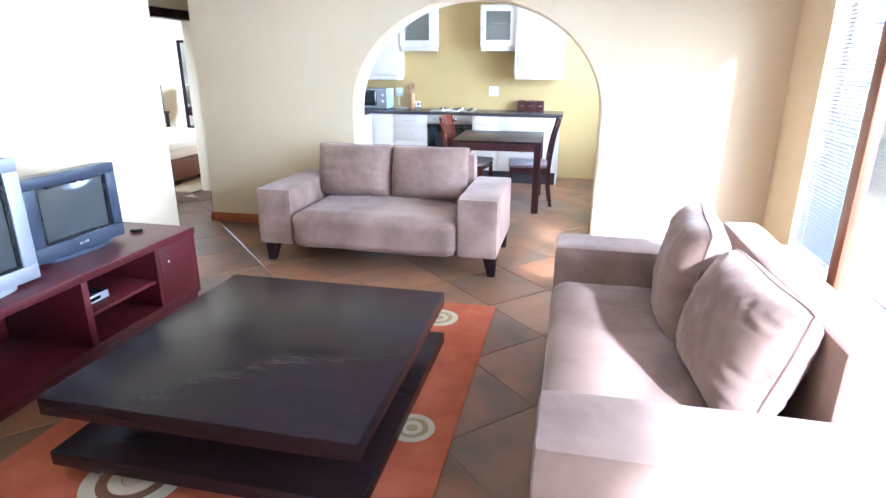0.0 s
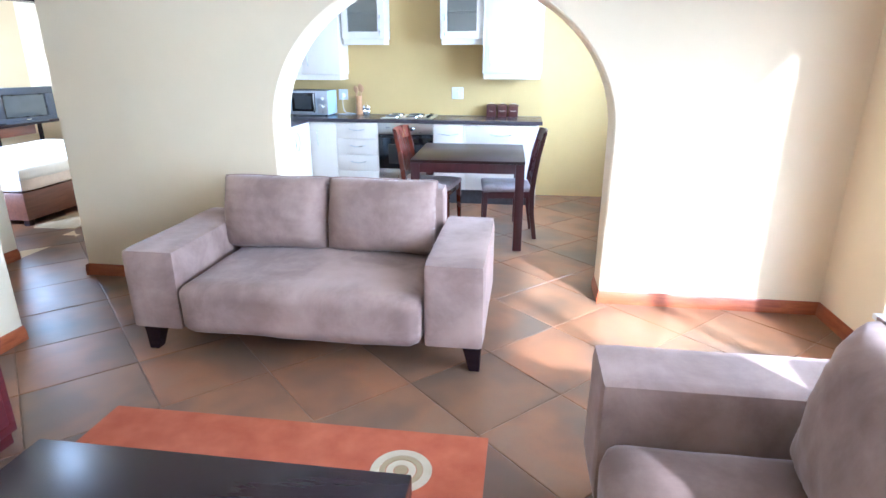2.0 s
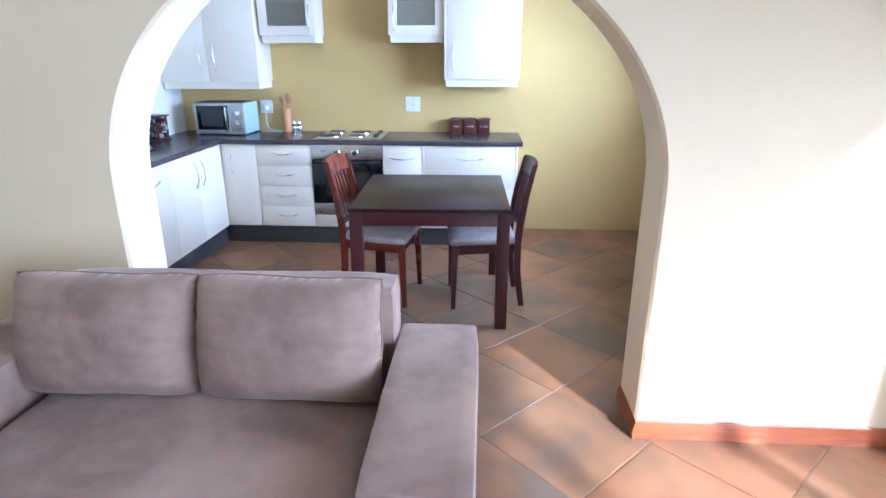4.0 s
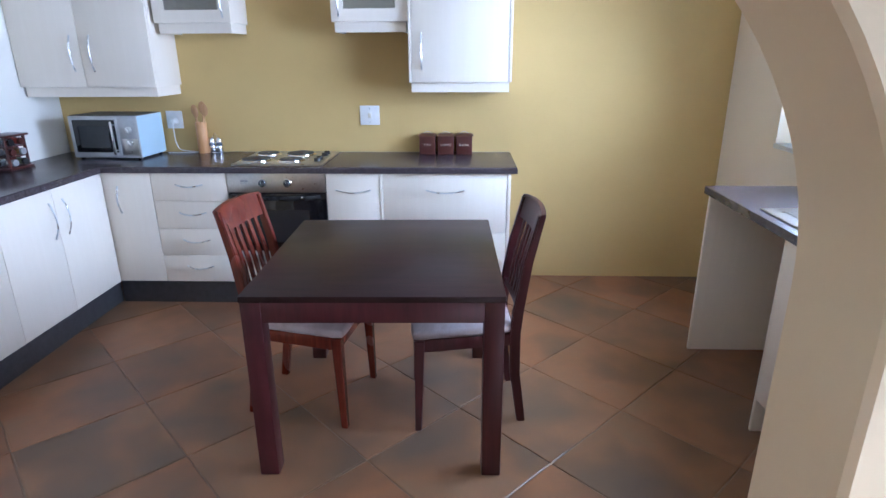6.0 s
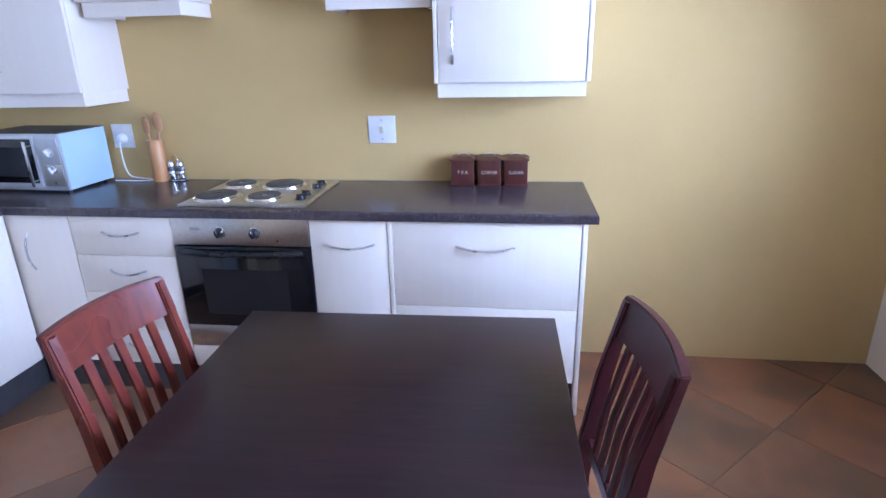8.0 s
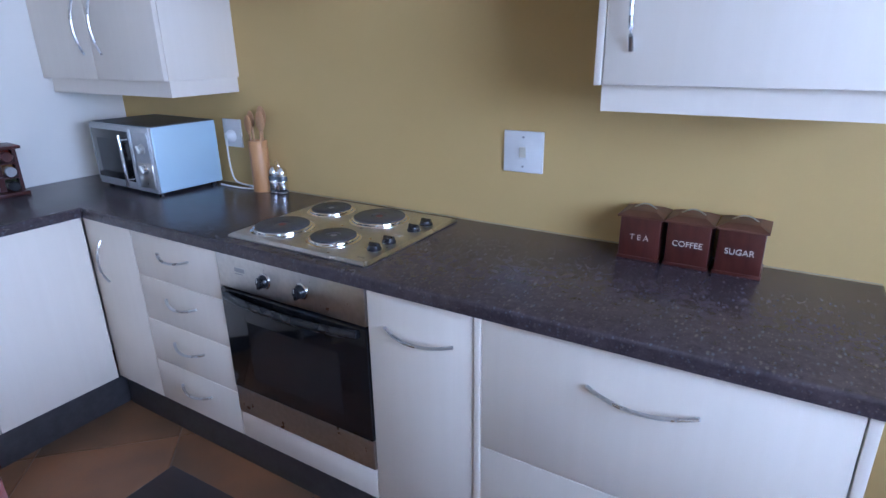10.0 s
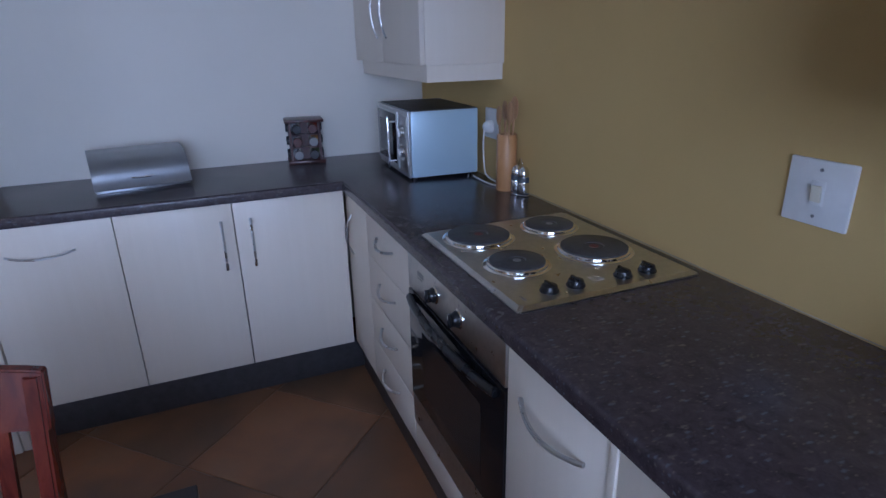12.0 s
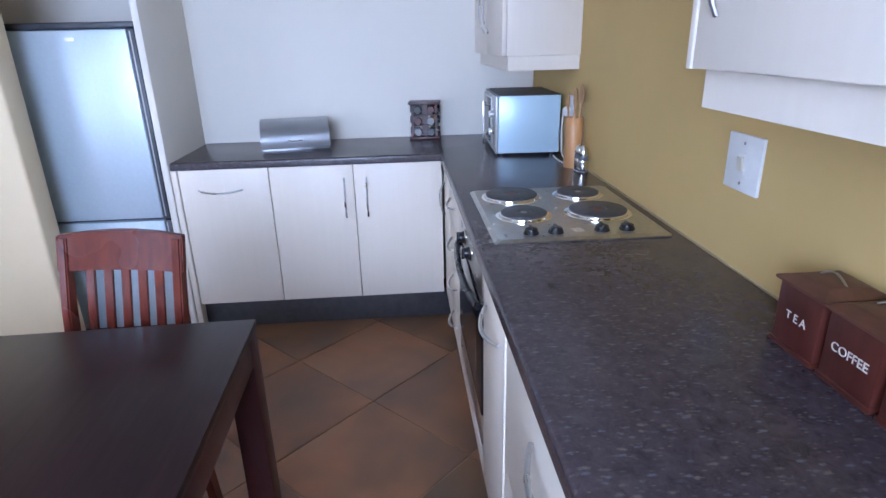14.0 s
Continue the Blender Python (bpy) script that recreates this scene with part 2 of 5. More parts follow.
SEAT_SUEDE = suede("grey_seat_suede", (0.26, 0.21, 0.20), (0.46, 0.39, 0.38))


def worktop_laminate():
    """Dark brown laminate with scattered tan and blue-grey flecks, longer than wide."""
    m = Mat("speckled_laminate", 0.30)
    base = m.ramp(m.noise(34, 6, 0.75, distort=0.5), [(0.34, (0.034, 0.026, 0.030)), (0.66, (0.072, 0.056, 0.062))])
    for scale, turn, share, reach, tone in ((78.0, 0.5, 0.58, 0.33, (0.138, 0.113, 0.103)), (100.0, -0.3, 0.45, 0.36, (0.100, 0.104, 0.130)), (170.0, 0.9, 0.50, 0.36, (0.115, 0.088, 0.080))):
        v = m.node("ShaderNodeTexVoronoi", Scale=scale)
        m.link(m.mapped((1, 0.42, 1), (0, 0, turn)), v.inputs["Vector"])
        pick = m.t.nodes.new("ShaderNodeSeparateColor")
        m.link(v.outputs["Color"], pick.inputs[0])
        keep = m.ramp(pick.outputs[0], [(share, (0, 0, 0)), (min(1.0, share + 0.35), (1, 1, 1))])
        ragged = m.t.nodes.new("ShaderNodeMath")
        ragged.operation = "MULTIPLY_ADD"
        m.link(m.noise(140, 3, 0.7), ragged.inputs[0])
        ragged.inputs[1].default_value = 0.70
        m.link(v.outputs["Distance"], ragged.inputs[2])
        shape = m.ramp(ragged.outputs[0], [(reach + 0.10, (0.85, 0.85, 0.85)), (reach + 0.34, (0, 0, 0))])
        base = m.mix(m.mix(1.0, keep, shape, "MULTIPLY"), base, tone)
    m.colour(base)
    m.gloss(m.span(m.noise(8), 0.20, 0.30))
    m.bump(m.noise(160), 0.05, 0.001)
    return m.mat


WORKTOP = worktop_laminate()


def slate():
    m = Mat("slate_tile", 0.42, spec=0.35)
    info = m.t.nodes.new("ShaderNodeObjectInfo")
    add = m.t.nodes.new("ShaderNodeVectorMath")
    add.operation = "ADD"
    mul = m.t.nodes.new("ShaderNodeVectorMath")
    mul.operation = "SCALE"
    mul.inputs[0].default_value = (37.0, 19.0, 11.0)
    m.link(info.outputs["Random"], mul.inputs["Scale"])
    m.link(m.c, add.inputs[0])
    m.link(mul.outputs[0], add.inputs[1])
    m.c = add.outputs[0]
    cloud = m.noise(2.6, 2, 0.45, distort=0.2)
    col = m.ramp(cloud, [(0.24, (0.125, 0.088, 0.058)), (0.46, (0.215, 0.112, 0.055)), (0.58, (0.300, 0.142, 0.062)), (0.76, (0.270, 0.168, 0.094))])
    tint = m.ramp(info.outputs["Random"], [(0.0, (0.78, 0.80, 0.76)), (0.35, (1.0, 1.0, 1.0)), (0.65, (1.12, 0.98, 0.86)), (1.0, (0.92, 0.82, 0.72))])
    col = m.mix(1.0, col, tint, "MULTIPLY")
    col = m.mix(m.span(m.noise(26, 5, 0.7), 0.0, 0.35), col, (0.13, 0.10, 0.08))
    m.colour(col)
    m.gloss(m.span(m.noise(5, 2), 0.30, 0.42))
    m.bump(m.noise(11, 4, 0.5), 0.16, 0.004)
    return m.mat


SLATE = slate()


def rug_pile(name, a, b):
    m = Mat(name, 0.95, spec=0.1)
    m.colour(m.ramp(m.noise(7, 4), [(0.3, a), (0.7, b)]))
    m.bump(m.noise(220, 3), 0.6, 0.004)
    return m.mat


RUG = rug_pile("orange_rug_pile", (0.40, 0.10, 0.045), (0.52, 0.15, 0.07))
RUG_CREAM = rug_pile("cream_rug_pile", (0.55, 0.46, 0.30), (0.66, 0.56, 0.40))
RUG_OLIVE = rug_pile("olive_rug_pile", (0.36, 0.27, 0.14), (0.45, 0.35, 0.20))
RUG_BROWN = rug_pile("brown_rug_pile", (0.16, 0.075, 0.04), (0.22, 0.11, 0.06))


def clear_glass():
    m = Mat("clear_glass", 0.03)
    m.colour((0.95, 0.97, 0.96))
    m.b.inputs["Transmission Weight"].default_value = 1.0
    m.b.inputs["IOR"].default_value = 1.45
    return m.mat


GLASS = clear_glass()
FROST = Mat("frosted_glass", 0.16).colour((0.80, 0.80, 0.72)).mat
FROST.node_tree.nodes["Principled BSDF"].inputs["Transmission Weight"].default_value = 0.9


def screen_glass():
    m = Mat("tube_screen", 0.12)
    m.colour(m.ramp(m.noise(3, 2), [(0.3, (0.065, 0.070, 0.067)), (0.7, (0.085, 0.090, 0.086))]))
    return m.mat


SCREEN = screen_glass()

# ---- plan ----
X_L, X_R = -3.02, 1.65          # living room's side walls
Y_ARCH, Y_ARCH_B = 5.415, 5.69  # arch wall, both faces
XK_L, XK_R, Y_K = -3.13, 1.37, 8.515
H = 2.55
S = -1.2                         # wall behind the start
AX, AW, A_SPRING, A_RISE = -0.773, 1.070, 1.09, 0.925


def arch_wall():
    """Wall with a round-headed opening through it."""
    bm = bmesh.new()
    x0, x1 = -3.39, 1.90
    n = 48
    curve = [(AX + AW * math.cos(math.pi * k / n), A_SPRING + A_RISE * math.sin(math.pi * k / n)) for k in range(n + 1)]
    ring = [(AX + AW, 0.0), (AX + AW, A_SPRING * 0.5)] + curve + [(AX - AW, A_SPRING * 0.5), (AX - AW, 0.0)]
    outer = []
    for x, z in ring:
        if z <= A_SPRING + 1e-6:
            outer.append((x1 if x > AX else x0, z))
        else:
            a = math.atan2(z - A_SPRING, (x - AX))
            if a < 0.6:
                outer.append((x1, A_SPRING + (H - A_SPRING) * a / 0.6))
            elif a > math.pi - 0.6:
                outer.append((x0, A_SPRING + (H - A_SPRING) * (math.pi - a) / 0.6))
            else:
                u = (a - 0.6) / (math.pi - 1.2)
                outer.append((x1 + (x0 - x1) * u, H))
    r = 0.012
    faces = {}
    for y, key, s in ((Y_ARCH, "f", 1), (Y_ARCH_B, "b", -1)):
        inn, inn2 = [], []
        for i, (x, z) in enumerate(ring):
            d = Vector((x - AX, max(0, z - A_SPRING))).normalized()
            inn.append(bm.verts.new((x + d.x * r, y, z + d.y * r)))
            inn2.append(bm.verts.new((x, y + s * r, z)))
        out = [bm.verts.new((x, y, z)) for x, z in outer]
        faces[key] = (inn, inn2, out)
    for key in "fb":
        inn, inn2, out = faces[key]
        for i in range(len(ring) - 1):
            bm.faces.new((inn[i], inn[i + 1], out[i + 1], out[i]))
            bm.faces.new((inn[i], inn[i + 1], inn2[i + 1], inn2[i]))
    a, b = faces["f"], faces["b"]
    for i in range(len(ring) - 1):
        bm.faces.new((a[1][i], a[1][i + 1], b[1][i + 1], b[1][i]))
        bm.faces.new((a[2][i], a[2][i + 1], b[2][i + 1], b[2][i]))
    bmesh.ops.recalc_face_normals(bm, faces=bm.faces[:])
    return bm


def wall_x(x0, x1, ya, yb, holes=(), top=H):
    """Wall along y between the planes x0 and x1, in one piece round its hole (y0, y1, z0, z1)."""
    h0, h1, z0, z1 = holes[0]
    bm = ring_plate(ya, yb, 0, top, h0, h1, z0, z1, -x1, -x0)
    bm.transform(Matrix(((0, -1, 0, 0), (1, 0, 0, 0), (0, 0, 1, 0), (0, 0, 0, 1))))
    return bm


WIN = (-0.80, 4.82, 0.28, 2.24)      # living-room window: y0, y1, sill, head
KWIN = (6.15, 7.85, 1.06, 2.12)     # kitchen window
floor = built("floor", box(-8.2, 2.34, S - 0.2, 10.6, -0.12, -0.0045), GROUT, "concrete bed and dark grout under slate floor tiles", "floor")
built("ceiling", box(-8.2, 1.90, S - 0.2, 10.6, H, H + 0.12), WHITE_CEIL, "plain white painted ceiling over all rooms", "ceiling")
built("wall_arch", arch_wall(), CREAM, "cream plastered wall with a wide round-headed archway", "wall", 25)
built("wall_east_living", wall_x(X_R, 1.90, S, Y_ARCH, [WIN]), CREAM, "cream plastered living room wall with a low window", "wall")
built("wall_east_kitchen", wall_x(XK_R, 1.62, Y_ARCH_B, Y_K, [KWIN]), LIGHT_CREAM, "pale cream plastered kitchen wall with a window", "wall")
built("wall_north_kitchen", box(-3.39, 1.62, Y_K, Y_K + 0.22, 0, H), OLIVE, "mustard yellow plastered kitchen wall behind the worktop", "wall")
built("wall_west_kitchen", box(-3.39, XK_L, Y_ARCH_B, Y_K, 0, H), PALE, "off-white plastered kitchen side wall", "wall")
built("wall_pier", box(XK_L, -2.55, 6.604, 6.636, 0, H, 0.004), PALE, "thin cream plastered screen wall beside the fridge recess", "wall")
built("wall_nib", box(-2.42, -2.29, Y_ARCH_B, 6.155, 0, H, 0.012, 3), CREAM, "short cream plastered wall return partly hiding the fridge", "wall")
built("wall_west_living", box(X_L - 0.2, X_L, S, 4.42, 0, H, 0.008), CREAM, "cream plastered living room wall behind the television stand", "wall")
built("wall_south_living", box(X_L - 0.2, 1.90, S - 0.2, S, 0, H), CREAM, "cream plastered end wall of the living room", "wall")
built("wall_hall_south", box(-4.2, X_L - 0.2, 4.22, 4.42, 0, H), CREAM, "cream plastered wall of the passage", "wall")
built("wall_hall_north", box(-4.2, -3.39, 8.0, 8.2, 0, H), CREAM, "cream plastered end wall of the passage", "wall")
built("wall_bedroom_door", wall_x(-4.35, -4.2, 4.22, 10.2, [(5.64, 6.62, -0.01, 2.06)]), CREAM, "cream plastered wall with the bedroom doorway", "wall")
# Unseen window, set where the passage floor's sheen points.
built("wall_bedroom_west", wall_x(-7.75, -7.55, 4.2, 10.2, [(7.82, 9.08, 1.08, 2.15)]), CREAM, "cream plastered bedroom wall with an unseen window opening", "wall")
built("wall_bedroom_north", box(-7.55, -4.35, 9.75, 9.95, 0, H), CREAM, "cream plastered bedroom wall behind the television table", "wall")


# The south opening is unseen, added to admit the bedroom's fill light.
built("wall_bedroom_south", ring_plate(-7.55, -4.35, 0, H, -6.75, -5.05, 0.9, 2.22, 4.55, 4.75), CREAM, "cream plastered bedroom wall with an unseen window opening", "wall")
solid_ground = built("ground", box(-60, 60, -60, 60, -0.4, -0.3), plain("dry_ground", (0.22, 0.18, 0.12), 0.9, 0, 0.2, 2, 0.3), "dry bare ground outside the windows", "ground")


def skirting(name, length, loc, rz, h=0.085, d=0.018):
    """Stepped timber skirting that runs along local x, its face towards local -y."""
    bm = extrude([(0, 0), (-d, 0), (-d, h * 0.55), (-d * 0.65, h * 0.68), (-d * 0.65, h * 0.86), (-d * 0.2, h), (0, h)], 0, length)
    bm.transform(Matrix(((0, 0, 1, 0), (1, 0, 0, 0), (0, 1, 0, 0), (0, 0, 0, 1))))
    bmesh.ops.recalc_face_normals(bm, faces=bm.faces[:])
    ob = built(name, bm, SKIRT, "varnished reddish-brown timber skirting board with a moulded top", "skirting")
    ob.matrix_world = pose(*loc, 0, 0, rz)
    return ob


skirting("baseboard_arch_right", X_R - (AX + AW), (AX + AW, Y_ARCH, 0), 0)
skirting("baseboard_arch_left", 3.39 + AX - AW, (-3.39, Y_ARCH, 0), 0)
skirting("baseboard_arch_jamb", 0.3, (AX + AW, Y_ARCH_B, 0), -90, d=0.012)
skirting("baseboard_passage", 0.30, (-3.39, Y_ARCH_B, 0), -90)
skirting("baseboard_west", 1.2, (X_L, 3.22, 0), 90)
skirting("baseboard_bedroom_door", 1.2, (-4.2, 4.44, 0), 90)
skirting("baseboard_east", Y_ARCH - S, (X_R, Y_ARCH, 0), -90)


# ---- windows ----
def window(name, x, y0, y1, z0, z1, posts, frame_mat, label, t=0.05, d=0.07):
    """Framed window in a wall that runs along y, its glass in the middle of the frame."""
    ob = tagged(new(name), label, "window", kind="structure")
    ob.matrix_world = pose(x, y0, z0)
    w, h = y1 - y0, z1 - z0
    for a, b, c, e in ((0, w, 0, t), (0, w, h - t, h), (0, t, t, h - t), (w - t, w, t, h - t)):
        part("window_frame", box(-d / 2, d / 2, a, b, c, e, 0.004), frame_mat, ob)
    edges = [t] + [p - y0 for p in posts] + [w - t]
    for p in posts:
        part("mullion", box(-d / 2, d / 2, p - y0 - t / 2, p - y0 + t / 2, t, h - t, 0.004), frame_mat, ob)
    for a, b in zip(edges, edges[1:]):
        g = part("pane", box(-0.003, 0.003, a, b, t, h - t), GLASS, ob)
        g.visible_shadow = False
    return ob


window("window_1", 1.80, *WIN, (1.3, 2.4), WHITE_PLASTIC, "large low white-framed living room window")
window("window_2", 1.505, *KWIN, (7.0,), WHITE_PLASTIC, "white-framed kitchen window above the sink")
for tag, ya, yb in (("window_sill_1", WIN[0] - 0.04, 3.913), ("window_sill_3", 4.027, WIN[1])):
    built(tag, box(1.60, 1.765, ya, yb, WIN[2] - 0.028, WIN[2] + 0.003, 0.006), WHITE_PLASTIC, "white painted sill of the living room window", "window sill")
built("window_sill_2", box(XK_R - 0.012, 1.465, KWIN[0], KWIN[1], KWIN[2] - 0.024, KWIN[2] + 0.003, 0.005), WHITE_PLASTIC, "white painted sill of the kitchen window", "window sill")


def blind(loc, w, h, tilt, label, enamel, pitch=0.024):
    """Venetian blind that hangs along local y: head rail, slats, bottom rail, cords."""
    ob = thing("venetian_blind", loc, label, "blind")
    part("head_rail", box(-0.016, 0.016, 0, w, h - 0.03, h, 0.003), WHITE_PLASTIC, ob)
    n = int((h - 0.06) / pitch)
    me = mesh_of("slat", turned(box(-0.0125, 0.0125, 0, w, -0.0006, 0.0006), pose(0, 0, 0, 0, tilt, 0)), enamel, 0)
    for k in range(n):
        s = new("slat", me)
        s.parent = ob
        s.location = (0, 0, 0.03 + k * pitch)
    part("bottom_rail", box(-0.013, 0.013, 0, w, 0, 0.016, 0.003), WHITE_PLASTIC, ob)
    for y in (0.12, w - 0.12):
        part("cord", tube([(0, y, 0.01), (0, y, h)], 0.0011, 6), WHITE_PLASTIC, ob)
    return ob


# Slat colour lowered to dark grey to stand for backlighting.
SLAT = plain("backlit_slat_enamel", (0.17, 0.18, 0.21), 0.4, 0.0, 0.04, 30, 0)
def sky_glow(strength):
    m = bpy.data.materials.new("bright_sky")
    m.use_nodes = True
    t = m.node_tree
    e = t.nodes.new("ShaderNodeEmission")
    e.inputs["Color"].default_value, e.inputs["Strength"].default_value = lin(0.86, 0.94, 1.0), strength
    t.links.new(e.outputs[0], t.nodes["Material Output"].inputs["Surface"])
    return m


built("backdrop", box(1.85, 1.87, 5.75, 8.35, 0.6, 2.54), sky_glow(5.0), "plain bright sky outside the kitchen window", "backdrop")
built("backdrop_garden", box(9.0, 9.05, -14, 16, 0.002, 4.6), sky_glow(1.6), "plain bright haze beyond the living room window", "backdrop")


def glowing_slat():
    m = Mat("thin_white_slat", 0.5)
    m.colour((0.82, 0.82, 0.80))
    tr = m.node("ShaderNodeBsdfTranslucent")
    tr.inputs["Color"].default_value = lin(0.85, 0.86, 0.86)
    mx = m.node("ShaderNodeMixShader")
    mx.inputs[0].default_value = 0.5
    m.link(m.b.outputs[0], mx.inputs[1])
    m.link(tr.outputs[0], mx.inputs[2])
    m.link(mx.outputs[0], m.t.nodes["Material Output"].inputs["Surface"])
    return m.mat


WHITE_SLAT = glowing_slat()
blind((1.682, 4.10, WIN[2] + 0.03), 0.70, WIN[3] - WIN[2] - 0.05, -26, "venetian blind hanging in the living room window, slats coloured dark as backlit", SLAT)
blind((1.425, KWIN[0] + 0.01, KWIN[2] + 0.03), KWIN[1] - KWIN[0] - 0.07, KWIN[3] - KWIN[2] - 0.05, 6, "white venetian blind hanging in the kitchen window", WHITE_SLAT)
solo("window_post", box(-0.03, 0.03, -0.055, 0.055, 0.0, 1.90, 0.006), RED_WOOD_FRAME, "reddish-brown varnished upright timber post before the window", "window post", (1.628, 3.97, 0.13))
built("door_head", box(-4.36, -4.19, 5.64, 6.62, 1.96, 2.058, 0.004), ESPRESSO, "dark stained timber head of the bedroom doorway", "door frame")


# ---- seating ----
def cushion(w, h, t, seed, n=36, flat=0.45):
    """Stuffed cushion standing in the xz plane, its base at z = 0, seam round its rim."""
    bm = bmesh.new()
    sheets = []
    for side in (-1, 1):
        grid = []
        for i in range(n + 1):
            row = []
            for j in range(n + 1):
                u, v = 2 * i / n - 1, 2 * j / n - 1
                puff = max(0.0, (1 - abs(u) ** 3.6) * (1 - abs(v) ** 3.6)) ** flat
                pinch = 1 - 0.04 * (1 - v * v) + 0.012 * math.sin(5.0 * v + w * 40)
                pinch2 = 1 - 0.035 * (1 - u * u) + 0.012 * math.sin(4.0 * u + h * 50)
                pinch, pinch2 = pinch * (1 - 0.035 * abs(v) ** 5), pinch2 * (1 - 0.045 * abs(u) ** 5)
                p = Vector((u * w / 2 * pinch, side * t / 2 * puff, h / 2 + v * h / 2 * pinch2))
                q = noise.noise(Vector((u * 2.1 + seed * 7, v * 2.1, side * 3.0))) * 0.5 + noise.noise(Vector((u * 6 + seed, v * 5, side))) * 0.18
                crease = 0.5 * max(0.0, 1 - abs(abs(u) + abs(v) - 1.55) * 6) * noise.noise(Vector((u * 9, v * 9, seed)))
                fold = noise.noise(Vector((u * 1.2 + seed * 3, v * 8.5 + 0.8 * u, side + seed))) * abs(u) ** 1.5 + noise.noise(Vector((u * 8.5, v * 1.4, side - seed))) * max(0.0, v) ** 2
                edge = max(abs(u), abs(v)) ** 6
                gather = edge * noise.noise(Vector((u * 11 + seed, v * 11, side * 2.0))) * (0.3 + puff)
                p.y += side * (0.020 * (q + crease) * puff + 0.011 * fold * puff ** 0.5 + 0.010 * gather)
                row.append(bm.verts.new(p))
            grid.append(row)
        sheets.append(grid)
        for i in range(n):
            for j in range(n):
                quad = (grid[i][j], grid[i + 1][j], grid[i + 1][j + 1], grid[i][j + 1])
                bm.faces.new(quad if side < 0 else quad[::-1])
    bmesh.ops.remove_doubles(bm, verts=bm.verts[:], dist=0.0005)
    return bm


def rim(w, h, r=0.005, n=36):
    pts = []
    ring = [(-1 + 2 * k / n, -1) for k in range(n)] + [(1, -1 + 2 * k / n) for k in range(n)] + [(1 - 2 * k / n, 1) for k in range(n)] + [(-1, 1 - 2 * k / n) for k in range(n + 1)]
    for u, v in ring:
        pinch = 1 - 0.04 * (1 - v * v) + 0.012 * math.sin(5.0 * v + w * 40)
        pinch2 = 1 - 0.035 * (1 - u * u) + 0.012 * math.sin(4.0 * u + h * 50)
        pinch, pinch2 = pinch * (1 - 0.035 * abs(v) ** 5), pinch2 * (1 - 0.045 * abs(u) ** 5)
        pts.append((u * w / 2 * pinch, 0, h / 2 + v * h / 2 * pinch2))
    return tube(pts, r, 6)


def soft_box(x0, x1, y0, y1, z0, z1, bev, seed, cuts=9, amp=0.006):
    """Upholstered block: rounded edges and a gently uneven cloth skin."""
    bm = box(x0, x1, y0, y1, z0, z1)
    bmesh.ops.subdivide_edges(bm, edges=bm.edges[:], cuts=cuts, use_grid_fill=True)
    c, half = Vector(((x0 + x1) / 2, (y0 + y1) / 2, (z0 + z1) / 2)), Vector(((x1 - x0) / 2, (y1 - y0) / 2, (z1 - z0) / 2))
    for v in bm.verts:
        d = v.co - c
        core = Vector([max(-half[k] + bev, min(half[k] - bev, d[k])) for k in range(3)])
        off = d - core
        if off.length > 1e-9:
            d = core + off.normalized() * min(bev, off.length)
        p = c + d
        s = noise.noise(p * 3.1 + Vector((seed, 0, 0))) * amp + noise.noise(p * 9 + Vector((0, seed, 0))) * amp * 0.35
        v.co = p + (off.normalized() if off.length > 1e-9 else Vector((0, 0, 0))) * s
    return bm


def leg_taper(x, y, z0, z1, a, b, dx=0.0, dy=0.0):
    """Square tapered leg: half width a at the foot, b at the top; the foot stands dx, dy off."""
    bm = bmesh.new()
    lo = [bm.verts.new((x + dx + sx * a, y + dy + sy * a, z0)) for sx, sy in ((-1, -1), (1, -1), (1, 1), (-1, 1))]
    hi = [bm.verts.new((x + sx * b, y + sy * b, z1)) for sx, sy in ((-1, -1), (1, -1), (1, 1), (-1, 1))]
    bm.faces.new(lo[::-1])
    bm.faces.new(hi)
    for k in range(4):
        bm.faces.new((lo[k], lo[(k + 1) % 4], hi[(k + 1) % 4], hi[k]))
    bmesh.ops.bevel(bm, geom=bm.edges[:], offset=0.003, segments=1, affect="EDGES")
    return bm


